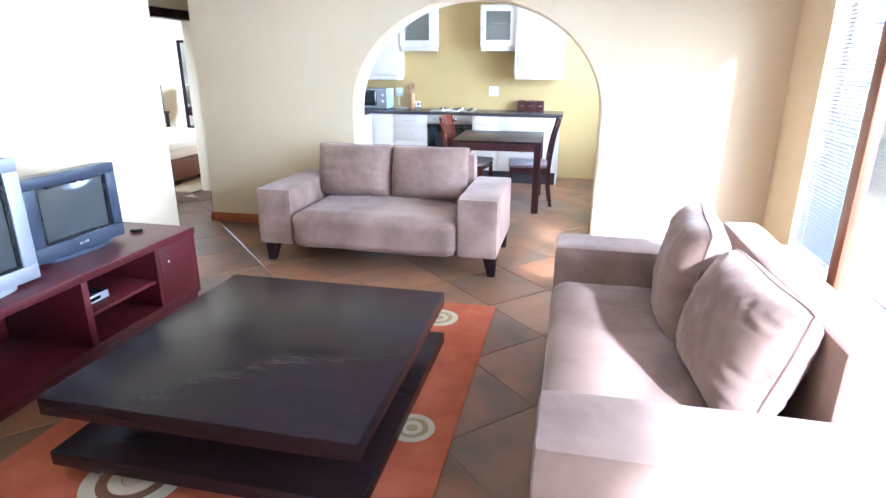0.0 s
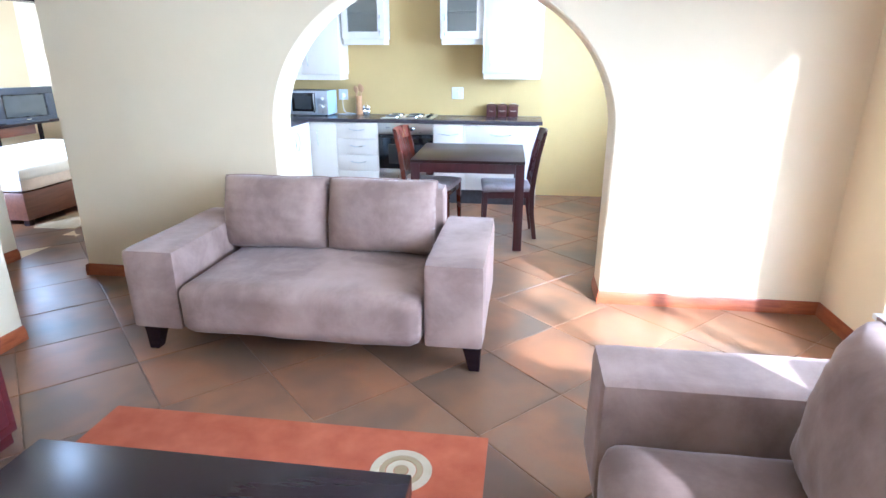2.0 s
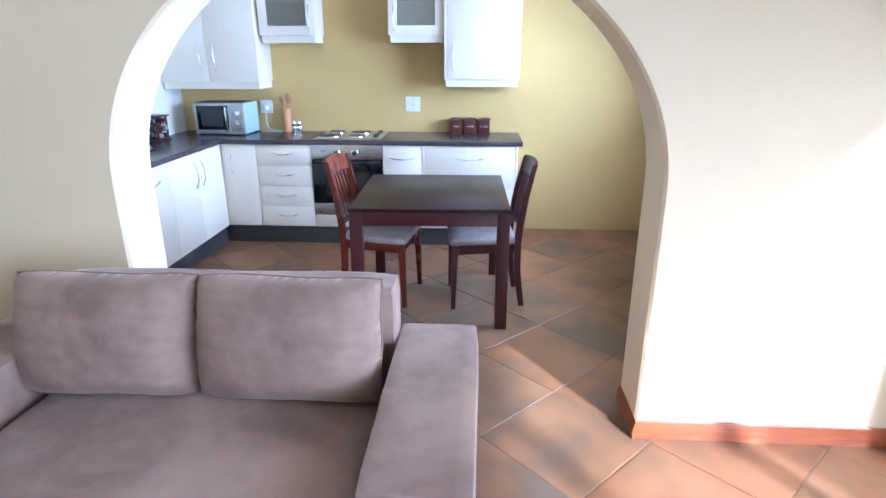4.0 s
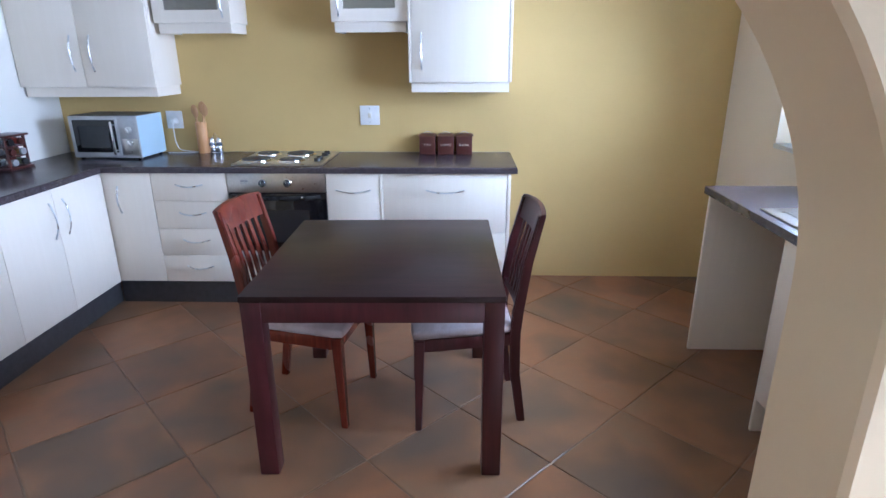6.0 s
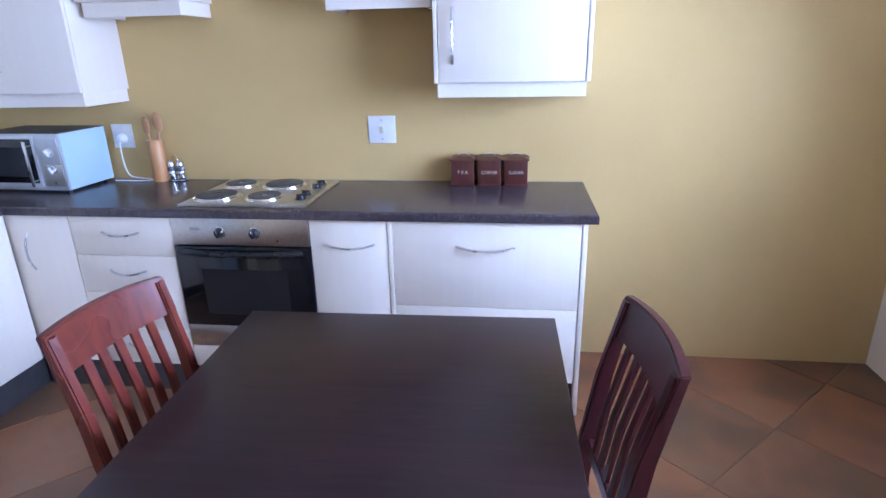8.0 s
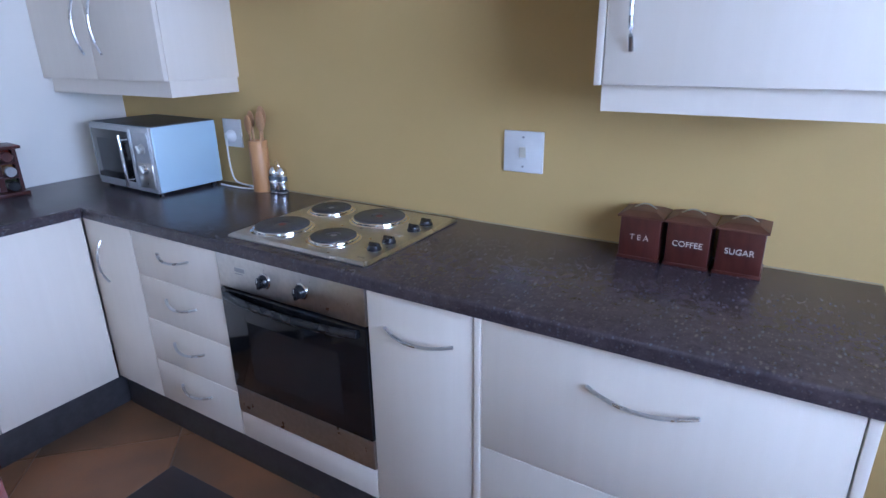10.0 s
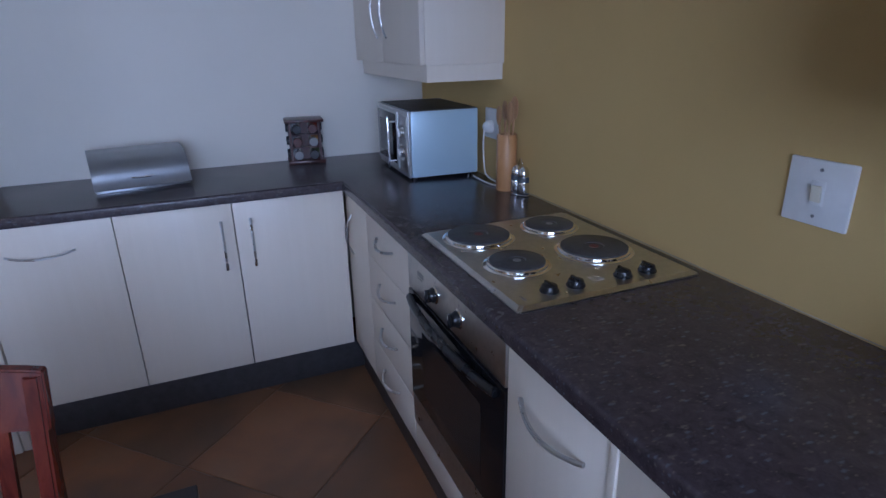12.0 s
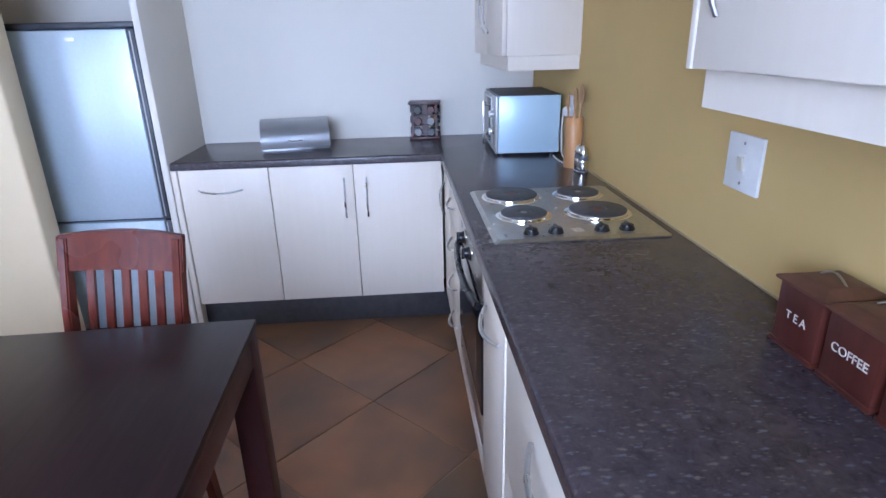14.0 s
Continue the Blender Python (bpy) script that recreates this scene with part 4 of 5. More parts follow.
def oven():
    x0, w = -1.800, 0.603
    ob = thing("oven", (x0, YF, 0), "built-in steel oven with a black glass door below the hob", "oven")
    part("body", box(0.003, w - 0.003, 0.005, 0.53, 0.27, TOP), CHARCOAL, ob)
    pn = part("control_panel", box(0.002, w - 0.002, -0.020, 0.005, 0.748, TOP, 0.003), STEEL, ob, "brushed steel control panel")
    part("badge", box(0.085, 0.130, -0.0212, -0.0200, 0.812, 0.826), GREYMARK, pn)
    part("badge", box(0.085, 0.120, -0.0212, -0.0200, 0.804, 0.807), GREYMARK, pn)
    for x in (0.218, 0.370):
        part("knob_ring", turned(lathe([(0.0255, 0), (0.0255, 0.003), (0.022, 0.006)], 28), pose(x, -0.020, 0.806, 90, 0, 0)), CHROME, pn, "chrome ring round the knob")
        k = part("knob", turned(lathe([(0.021, 0.004), (0.021, 0.010), (0.018, 0.014), (0.017, 0.022), (0.014, 0.025)], 28), pose(x, -0.020, 0.806, 90, 0, 0)), BLACK, pn, "round black knob")
        part("grip", turned(box(-0.0045, 0.0045, -0.018, 0.018, 0.018, 0.031, 0.002), pose(x, -0.020, 0.806, 90, 0, 0)), BLACK, k)
        part("pointer", turned(box(-0.0012, 0.0012, 0.004, 0.017, 0.0305, 0.0318), pose(x, -0.020, 0.806, 90, 0, 0)), WHITE_PLASTIC, k, "white pointer line")
        part("dial_mark", box(x - 0.002, x + 0.002, -0.0208, -0.0200, 0.838, 0.843), GREYMARK, pn)
    dr = part("door", box(0.002, w - 0.002, -0.022, 0.005, 0.372, 0.742, 0.004), BLACKGLASS, ob, "black glass oven door")
    part("window", box(0.11, w - 0.11, -0.0228, -0.0215, 0.43, 0.64, 0.0), plain("oven_window", (0.018, 0.017, 0.018), 0.1, 0, 0.1, 5, 0), dr)
    pts = [(0.03 + (w - 0.06) * k / 16, -0.028 - 0.020 * (1 - (k / 8 - 1) ** 2) ** 0.7, 0.722 - 0.006 * (1 - (k / 8 - 1) ** 2)) for k in range(17)]
    part("handle", tube(pts, 0.011, 10, 1.2), BLACK, dr, "bowed black handle")
    part("lower_trim", box(0.002, w - 0.002, -0.020, 0.005, 0.268, 0.370, 0.003), STEEL, ob, "brushed steel lower trim")
    return ob


oven()
solo("oven_filler", box(-1.798, -1.198, YF - 0.016, YF + 0.02, KICK, 0.265, 0.002), LIMED, "limed wood panel under the oven", "panel")


def hob():
    x0, y0, w, d = -1.780, 7.983, 0.563, 0.494
    ob = thing("hob", (x0, y0, 0.905), "stainless steel electric hob with four solid plates on the worktop", "hob")
    pl = bmesh.new()
    rows = []
    for ins, z in ((0.0, 0.0005), (0.0, 0.005), (0.012, 0.011), (0.022, 0.0095)):
        rows.append([pl.verts.new((x, y, z)) for x, y in ((ins, ins), (w - ins, ins), (w - ins, d - ins), (ins, d - ins))])
    for p, q in zip(rows, rows[1:]):
        for k in range(4):
            pl.faces.new((p[k], p[(k + 1) % 4], q[(k + 1) % 4], q[k]))
    pl.faces.new(rows[0][::-1])
    pl.faces.new(rows[-1])
    bmesh.ops.bevel(pl, geom=[e for e in pl.edges if abs(e.verts[0].co.z - e.verts[1].co.z) > 0.003], offset=0.006, segments=2, affect="EDGES")
    part("steel_plate", pl, STEEL, ob)
    for x, y, r in ((0.116, 0.130, 0.090), (0.120, 0.360, 0.073), (0.338, 0.126, 0.073), (0.336, 0.358, 0.090)):
        ring = part("plate_ring", lathe([(r + 0.012, 0.0), (r + 0.012, 0.0015), (r + 0.004, 0.0035), (r + 0.003, 0.008), (r, 0.010), (r - 0.004, 0.010)], 40, x, y, 0.0095), CHROME, ob, "polished chrome ring")
        pt = part("hot_plate", lathe([(r - 0.003, 0), (r - 0.003, 0.010), (r - 0.006, 0.012), (r * 0.30, 0.0112), (r * 0.27, 0.009)], 40, x, y, 0.0125), IRON, ob, "black cast-iron plate")
        part("centre_dot", cyl(r * 0.14, 0.0210, 0.0222, x, y), REDDOT if r > 0.08 else GREYMARK, pt)
    for y in (0.112, 0.182, 0.314, 0.386):
        k = part("knob", lathe([(0.022, 0), (0.022, 0.003), (0.0195, 0.006), (0.0175, 0.014), (0.012, 0.017)], 26, 0.505, y, 0.0095), BLACK, ob, "round black knob")
        part("grip", turned(box(-0.018, 0.018, -0.004, 0.004, 0.022, 0.030, 0.002), Matrix.Translation((0.505, y, 0))), BLACK, k)
    for dx in (-0.009, 0.009):
        for dy in (-0.009, 0.009):
            part("symbol", box(0.490 + dx - 0.006, 0.490 + dx + 0.006, 0.248 + dy - 0.006, 0.248 + dy + 0.006, 0.0096, 0.0100), INK, ob, "printed white plate symbol")
    part("badge", box(0.503, 0.528, 0.035, 0.042, 0.0096, 0.0100), GREYMARK, ob)
    return ob


REDDOT = plain("dull_red_dot", (0.16, 0.03, 0.02), 0.5, 0, 0.1, 20, 0)
hob()


def wall_unit(x0, x1, z0, z1, doors, label, glass=False, depth=0.285, hz=1.555, gables=False):
    """Wall cabinet on the back wall. doors: list of (x0, x1, handle x or None)."""
    ob = thing("wall_cabinet", (x0, Y_K - depth, z0), label, "cabinet", "limed wood wall cabinets")
    w, h = x1 - x0, z1 - z0
    pel = 0.059
    if glass:
        for a, b, c, e, f, g in ((0, 0.018, 0.02, depth - 0.001, pel, h), (w - 0.018, w, 0.02, depth - 0.001, pel, h), (0.018, w - 0.018, 0.02, depth - 0.001, pel, pel + 0.018), (0.018, w - 0.018, 0.02, depth - 0.001, h - 0.018, h), (0.018, w - 0.018, depth - 0.012, depth - 0.001, pel + 0.018, h - 0.018)):
            part("carcass_board", box(a, b, c, e, f, g), LIMED, ob)
        part("shelf", box(0.018, w - 0.018, 0.05, depth - 0.012, h * 0.60, h * 0.60 + 0.016), LIMED, ob)
    else:
        part("body", box(0, w, 0.02, depth - 0.001, pel, h, 0.001), LIMED, ob)
    if gables:
        part("gable", box(0, 0.0165, -0.001, 0.0195, pel, h, 0.002), LIMED, ob)
        part("gable", box(w - 0.0185, w, -0.001, 0.0195, pel, h, 0.002), LIMED, ob)
    part("pelmet", extrude([(0.012, 0.028), (w - 0.012, 0.028), (w - 0.012, depth - 0.001), (w - 0.030, depth - 0.001), (w - 0.030, 0.046), (0.030, 0.046), (0.030, depth - 0.001), (0.012, depth - 0.001)], 0.0, pel - 0.001), LIMED, ob, "limed wood light pelmet")
    for a, b, hx in doors:
        a, b = a - x0, b - x0
        if glass:
            t = 0.072
            d = part("door", ring_plate(a, b, pel, h, a + t, b - t, pel + t, h - t, 0.0, 0.019), LIMED, ob, "limed wood door frame")
            part("pane", box(a + t - 0.004, b - t + 0.004, 0.008, 0.012, pel + t - 0.004, h - t + 0.004), FROST, d, "frosted glass pane")
        else:
            d = part("door", box(a + 0.0015, b - 0.0015, 0.0, 0.019, pel + 0.001, h, 0.0025), LIMED, ob)
        if hx is not None:
            bow_handle(d, hx - x0, hz - z0, 0.21, True)
    return ob


U1, U2 = 1.297, 1.668
wall_unit(-3.125, -2.264, U1, 2.22, [(-3.125, -2.700, -2.750), (-2.700, -2.264, -2.628)], "limed wood two-door wall cabinet above the microwave", False, 0.335)
wall_unit(-2.241, -1.770, U2, 2.22, [(-2.241, -1.770, -1.815)], "limed wood wall cabinet with a frosted glass door", True, 0.285, 1.86)
wall_unit(-1.160, -0.704, U2, 2.22, [(-1.160, -0.704, -1.115)], "limed wood wall cabinet with a frosted glass door and shelf", True, 0.285, 1.86)
wall_unit(-0.700, -0.078, 1.318, 2.22, [(-0.682, -0.098, -0.622)], "tall limed wood wall cabinet with one door above the canisters", False, 0.316, 1.555, True)


# ---- sink side ----
def sink_cabinet():
    ob = base_unit((0.885, 6.700, 0), -90, 0.49, [(KICK, TOP, None)], "limed wood sink cabinet with plain doors", 0.48)
    return ob


sink_cabinet()
base_unit((0.885, 6.208, 0), -90, 0.49, [(KICK, TOP, None)], "limed wood sink cabinet with plain doors", 0.48)
solo("sink_side_panel", box(0.872, XK_R - 0.002, 6.703, 6.721, 0.0, TOP, 0.002), LIMED, "limed wood side panel standing by the open bay", "end panel")
solo("bay_end_panel", box(0.872, XK_R - 0.002, 7.425, 7.445, 0.0, TOP, 0.002), LIMED, "limed wood end panel of the open appliance bay", "end panel")
built("plinth_sink_run", box(0.935, 0.953, 5.70, 6.701, 0.0, KICK - 0.001, 0.001), KICKB, "dark grey kickboard under the sink cabinets", "kickboard")


def sink_top():
    x0, x1, y0, y1 = 0.852, XK_R - 0.001, 5.70, 7.458
    bx0, bx1, by0, by1 = 0.955, 1.315, 5.95, 6.38
    o = join(box(x0, bx0, y0, y1, 0.868, 0.905), box(bx1, x1, y0, y1, 0.868, 0.905), box(bx0, bx1, y0, by0, 0.868, 0.905), box(bx0, bx1, by1, y1, 0.868, 0.905))
    bmesh.ops.remove_doubles(o, verts=o.verts[:], dist=0.0005)
    return solo("sink_worktop", o, WORKTOP, "dark speckled laminate worktop holding the sink under the window", "worktop")


sink_top()


def sink():
    ob = thing("sink", (0.90, 5.90, 0.905), "stainless steel inset sink with a ribbed drainer under the window", "sink")
    w, d = 0.43, 1.10
    bx0, bx1, by0, by1 = 0.06, 0.41, 0.06, 0.46
    part("rim", join(box(0, bx0, 0, d, 0.0005, 0.006, 0.002), box(bx1, w, 0, d, 0.0005, 0.006, 0.002), box(bx0, bx1, 0, by0, 0.0005, 0.006, 0.002), box(bx0, bx1, by1, d, 0.0005, 0.006, 0.002)), STEEL, ob)
    part("bowl", join(box(bx0, bx0 + 0.004, by0, by1, -0.15, 0.001), box(bx1 - 0.004, bx1, by0, by1, -0.15, 0.001), box(bx0, bx1, by0, by0 + 0.004, -0.15, 0.001), box(bx0, bx1, by1 - 0.004, by1, -0.15, 0.001), box(bx0, bx1, by0, by1, -0.155, -0.15)), STEEL, ob)
    for k in range(7):
        part("drainer_rib", box(0.07 + k * 0.05, 0.085 + k * 0.05, 0.54, 1.04, 0.0055, 0.009, 0.0015), STEEL, ob)
    part("drain", lathe([(0.04, 0), (0.04, 0.003), (0.025, 0.002)], 24, 0.235, 0.26, -0.15), CHROME, ob)
    return ob


sink()


# ---- fridge ----
def fridge():
    ob = thing("fridge", (-2.555, 5.985, 0), "silver upright fridge freezer with dark trim in its recess", "fridge", rz=0)
    w, h = 0.615, 1.535
    part("body", box(-0.55, -0.045, 0.0, w, 0.03, h - 0.03, 0.006), CHARCOAL, ob)
    part("top_cap", box(-0.56, 0.004, -0.002, w + 0.002, h - 0.028, h, 0.006), CHARCOAL, ob, "dark plastic top cap")
    for z0, z1 in ((0.06, 0.628), (0.640, h - 0.030)):
        d = part("door", box(-0.042, 0.0, 0.012, w - 0.0325, z0, z1, 0.008, 3), FRIDGE, ob, "silver fridge door")
        part("door_edge", box(-0.042, 0.002, w - 0.032, w, z0, z1, 0.004), CHARCOAL, d, "dark door edge trim")
        part("door_edge", box(-0.042, -0.001, 0.0, 0.0115, z0, z1, 0.003), CHARCOAL, d, "dark door edge trim")
        part("edge_line", box(0.002, 0.0032, w - 0.020, w - 0.015, z0 + 0.01, z1 - 0.01), SILVER_PLASTIC, d, "thin silver line")
        if z0 > 0.3:
            part("badge", box(0.0, 0.0012, 0.315, 0.355, h - 0.077, h - 0.062), NICKEL, d, "small metal badge")
    part("foot_plate", box(-0.50, -0.06, 0.02, w - 0.02, 0.0, 0.03, 0.003), BLACK, ob)
    return ob


fridge()


# ---- on the worktops ----
def microwave():
    ob = thing("microwave", (-2.884, 8.203, 0.905), "silver microwave oven with a dark glass door on the worktop", "microwave", rz=-2.4)
    w, d, h = 0.452, 0.30, 0.275
    part("shell", box(0, w, 0.012, d, 0.012, h, 0.006), SKY_TINTED_SHELL, ob)
    part("top_panel", box(0.004, w - 0.004, 0.016, d - 0.004, h - 0.002, h + 0.002), CHARCOAL, ob, "dark top panel")
    f = part("front", box(0, w, 0.0, 0.0115, 0.012, h, 0.003), SILVER_PLASTIC, ob)
    dr = part("door", box(0.012, 0.325, -0.008, 0.0, 0.030, h - 0.012, 0.003), SILVER_PLASTIC, ob, "silver door frame")
    part("door_glass", box(0.030, 0.312, -0.0105, -0.0078, 0.048, h - 0.022, 0.001), BLACKGLASS, dr, "dark glass door pane")
    part("door_window", box(0.065, 0.262, -0.0113, -0.0103, 0.078, h - 0.060), plain("mesh_window", (0.03, 0.032, 0.034), 0.2, 0, 0.2, 200, 0), dr)
    hd = part("handle", box(0.300, 0.314, -0.046, -0.038, 0.036, h - 0.030, 0.0025), CHROME, dr, "straight upright chrome bar handle")
    for z in (0.062, h - 0.052):
        part("handle_rod", turned(cyl(0.0045, 0, 0.034), pose(0.307, -0.006, z, 90, 0, 0)), CHROME, hd)
    part("control_strip", box(0.338, w - 0.008, -0.004, 0.0, 0.135, h - 0.020, 0.002), SILVER_PLASTIC, ob, "silver upper control strip")
    part("control_strip", box(0.338, w - 0.008, -0.004, 0.0, 0.030, 0.133, 0.002), STEEL, ob, "darker lower control strip")
    for z in (0.110, 0.190):
        k = part("knob", turned(lathe([(0.021, 0), (0.021, 0.004), (0.017, 0.008), (0.016, 0.016)], 24), pose(0.395, -0.004, z, 90, 0, 0)), NICKEL, ob, "round silver knob")
        part("grip", turned(box(-0.004, 0.004, -0.016, 0.016, 0.014, 0.023, 0.0015), pose(0.395, -0.004, z, 90, 0, 0) @ pose(0, 0, 0, 0, 0, 35)), WHITE_PLASTIC, k)
    for x in (0.03, w - 0.03):
        for y in (0.03, d - 0.03):
            part("foot", cyl(0.012, 0.0, 0.012, x, y), BLACK, ob)
    return ob


microwave()


def wall_plate(x, z, w, h, label, rocker=True):
    ob = thing("wall_switch" if rocker else "wall_socket", (x, Y_K, z), label, "switch" if rocker else "socket")
    part("plate", box(-w / 2, w / 2, -0.009, -0.0003, -h / 2, h / 2, 0.003), WHITE_PLASTIC, ob)
    if rocker:
        part("rocker_frame", box(-0.014, 0.014, -0.0105, -0.009, -0.024, 0.024, 0.001), WHITE_PLASTIC, ob)
        part("rocker", turned(box(-0.010, 0.010, -0.006, 0.0, -0.016, 0.016, 0.0015), pose(0, -0.0105, 0, 8, 0, 0)), IVORY, ob, "ivory rocker switch")
        for s in (-1, 1):
            part("screw", turned(cyl(0.0035, 0, 0.001, n=12), pose(0, -0.009, s * 0.045, 90, 0, 0)), GREYMARK, ob)
    else:
        part("outlet", turned(lathe([(0.024, 0), (0.024, 0.001), (0.021, 0.0012)], 24), pose(0.0, -0.009, -0.012, 90, 0, 0)), IVORY, ob)
    return ob


IVORY = plain("ivory_plastic", (0.72, 0.68, 0.55), 0.4, 0, 0.03, 20, 0)
wall_plate(-1.000, 1.152, 0.132, 0.128, "white square wall switch plate with a rocker on the mustard wall")
wall_plate(-2.345, 1.125, 0.112, 0.118, "white wall socket plate behind the microwave", False)


def plug():
    ob = thing("plug_and_cord", (-2.345, Y_K - 0.010, 1.113), "white plug and flex in the socket behind the microwave", "power cord")
    part("plug", turned(lathe([(0.026, 0), (0.026, 0.012), (0.018, 0.028), (0.010, 0.034)], 20), pose(0, 0, 0, 90, 0, 0)), WHITE_PLASTIC, ob)
    pts = [(0, -0.030, -0.005), (0.002, -0.036, -0.06), (0.004, -0.034, -0.13), (0.022, -0.036, -0.178), (0.06, -0.036, -0.193), (0.125, -0.030, -0.200), (0.150, -0.040, -0.203), (0.120, -0.058, -0.2035), (0.04, -0.062, -0.2035), (-0.06, -0.055, -0.2035)]
    fine = []
    for i in range(len(pts) - 1):
        p0, p1, p2, p3 = (Vector(pts[max(0, min(len(pts) - 1, i + k))]) for k in (-1, 0, 1, 2))
        for s in range(5):
            u = s / 5
            fine.append(0.5 * ((2 * p1) + (p2 - p0) * u + (2 * p0 - 5 * p1 + 4 * p2 - p3) * u * u + (3 * p1 - p0 - 3 * p2 + p3) * u ** 3))
    part("flex", tube(fine, 0.0035, 8), WHITE_PLASTIC, ob)
    return ob


plug()


def utensils():
    ob = thing("utensil_holder", (-2.150, 8.468, 0.905), "bamboo cylinder holder full of wooden spoons", "utensil holder")
    b = lathe([(0.036, 0.0), (0.037, 0.004), (0.037, 0.205), (0.035, 0.208), (0.031, 0.208), (0.031, 0.02)], 28)
    part("cup", b, BAMBOO, ob)
    return ob


utensils()


def spoon(dx, dy, lx, ly, length, wide, flat, label):
    ob = thing("wooden_spoon", (-2.150 + dx, 8.468 + dy, 0.93), label, "spoon", "wooden kitchen spoons")
    top = Vector((lx, ly, length))
    part("handle", tube([Vector((0, 0, 0)) + top * k / 6 * 0.85 for k in range(7)], 0.0045, 8), SPOON, ob)
    h = bmesh.new()
    bmesh.ops.create_uvsphere(h, u_segments=16, v_segments=10, radius=1.0)
    h.transform(Matrix.Translation(top * 0.92) @ Matrix.Diagonal((wide, 0.006, flat, 1)))
    part("bowl", h, SPOON, ob)
    return ob


spoon(-0.012, 0.005, -0.030, 0.008, 0.285, 0.020, 0.036, "slim wooden spoon standing in the bamboo holder")
spoon(0.004, 0.010, 0.012, 0.012, 0.300, 0.026, 0.042, "broad wooden spatula standing in the bamboo holder")
spoon(0.012, -0.008, 0.034, -0.006, 0.285, 0.024, 0.040, "wooden spoon leaning in the bamboo holder")
spoon(-0.004, -0.012, -0.010, -0.016, 0.270, 0.019, 0.036, "short wooden spoon leaning in the bamboo holder")


def shaker(x, y):
    ob = thing("shaker", (x, y, 0.905), "small chrome and glass salt shaker on the worktop", "shaker", "salt and pepper shakers")
    part("jar", lathe([(0.019, 0), (0.021, 0.004), (0.020, 0.064), (0.018, 0.071)], 20), SHAKERGLASS, ob, "dark glass jar")
    part("band", lathe([(0.0215, 0.010), (0.0218, 0.012), (0.0215, 0.046), (0.021, 0.048)], 20), CHROME, ob)
    part("lid", lathe([(0.0195, 0.069), (0.0198, 0.082), (0.016, 0.096), (0.008, 0.105), (0.002, 0.107)], 20), CHROME, ob, "domed chrome lid")
    return ob


SHAKERGLASS = plain("shaker_glass", (0.10, 0.11, 0.12), 0.08, 0, 0.2, 60, 0)
shaker(-2.093, 8.480)
shaker(-2.046, 8.482)
solo("shaker_stand", join(tube([(0.049 * math.cos(2 * math.pi * k / 24), 0.008 + 0.026 * math.sin(2 * math.pi * k / 24), 0.003) for k in range(25)], 0.002, 6), tube([(0.014 * math.cos(math.pi * k / 10) * (1 if 0 < k < 10 else 1), 0.008, 0.085 + 0.045 * math.sin(math.pi * k / 10)) for k in range(11)], 0.0015, 6), tube([(0.014, 0.008, 0.003), (0.014, 0.008, 0.086)], 0.0015, 6), tube([(-0.014, 0.008, 0.003), (-0.014, 0.008, 0.086)], 0.0015, 6)), CHROME, "thin chrome stand behind the shakers", "shaker stand", (-2.069, 8.474, 0.905))


def canister(x, text):
    """Square box with a low hipped lid that overhangs it, a wire handle and a foot moulding."""
    ob = thing("canister", (x, 8.398, 0.905), f"reddish-brown wooden {text.lower()} canister with white lettering", "canister", "kitchen canisters")
    w, dp = 0.106, 0.104
    part("box", box(-w / 2, w / 2, 0.0, dp, 0.0, 0.118, 0.003), TAN_LEATHER, ob)
    b = bmesh.new()
    rows = []
    for ins, z in ((-0.0065, 0.119), (-0.0070, 0.124), (0.016, 0.134), (0.020, 0.1352)):
        rows.append([b.verts.new(p) for p in ((-w / 2 + ins, ins, z), (w / 2 - ins, ins, z), (w / 2 - ins, dp - ins, z), (-w / 2 + ins, dp - ins, z))])
    for p, q in zip(rows, rows[1:]):
        for k in range(4):
            b.faces.new((p[k], p[(k + 1) % 4], q[(k + 1) % 4], q[k]))
    b.faces.new(rows[0][::-1])
    b.faces.new(rows[-1])
    lid = part("lid", b, TAN_LID, ob, "low hipped brown lid", 20)
    part("handle", tube([(-0.030 + 0.060 * k / 12, dp / 2, 0.134 + 0.013 * math.sin(math.pi * k / 12)) for k in range(13)], 0.0020, 8), STEEL, lid, "thin wire handle")
    part("base_trim", box(-w / 2 - 0.003, w / 2 + 0.003, -0.003, dp, 0.0, 0.010, 0.002), TAN_LEATHER, ob)
    writing("lettering", " ".join(text) if len(text) == 3 else text, 0.0215, INK, ob, pose(0, -0.0008, 0.064, 90, 0, 0))
    return ob


TAN_LID = wood("brown_lid_wood", (0.085, 0.034, 0.020), (0.16, 0.068, 0.040), 0.45, (3, 12, 12))
canister(-0.606, "TEA")
canister(-0.484, "COFFEE")
canister(-0.362, "SUGAR")


BINSTEEL = plain("satin_steel", (0.40, 0.42, 0.45), 0.38, 1.0, 0.03, 8, 0)


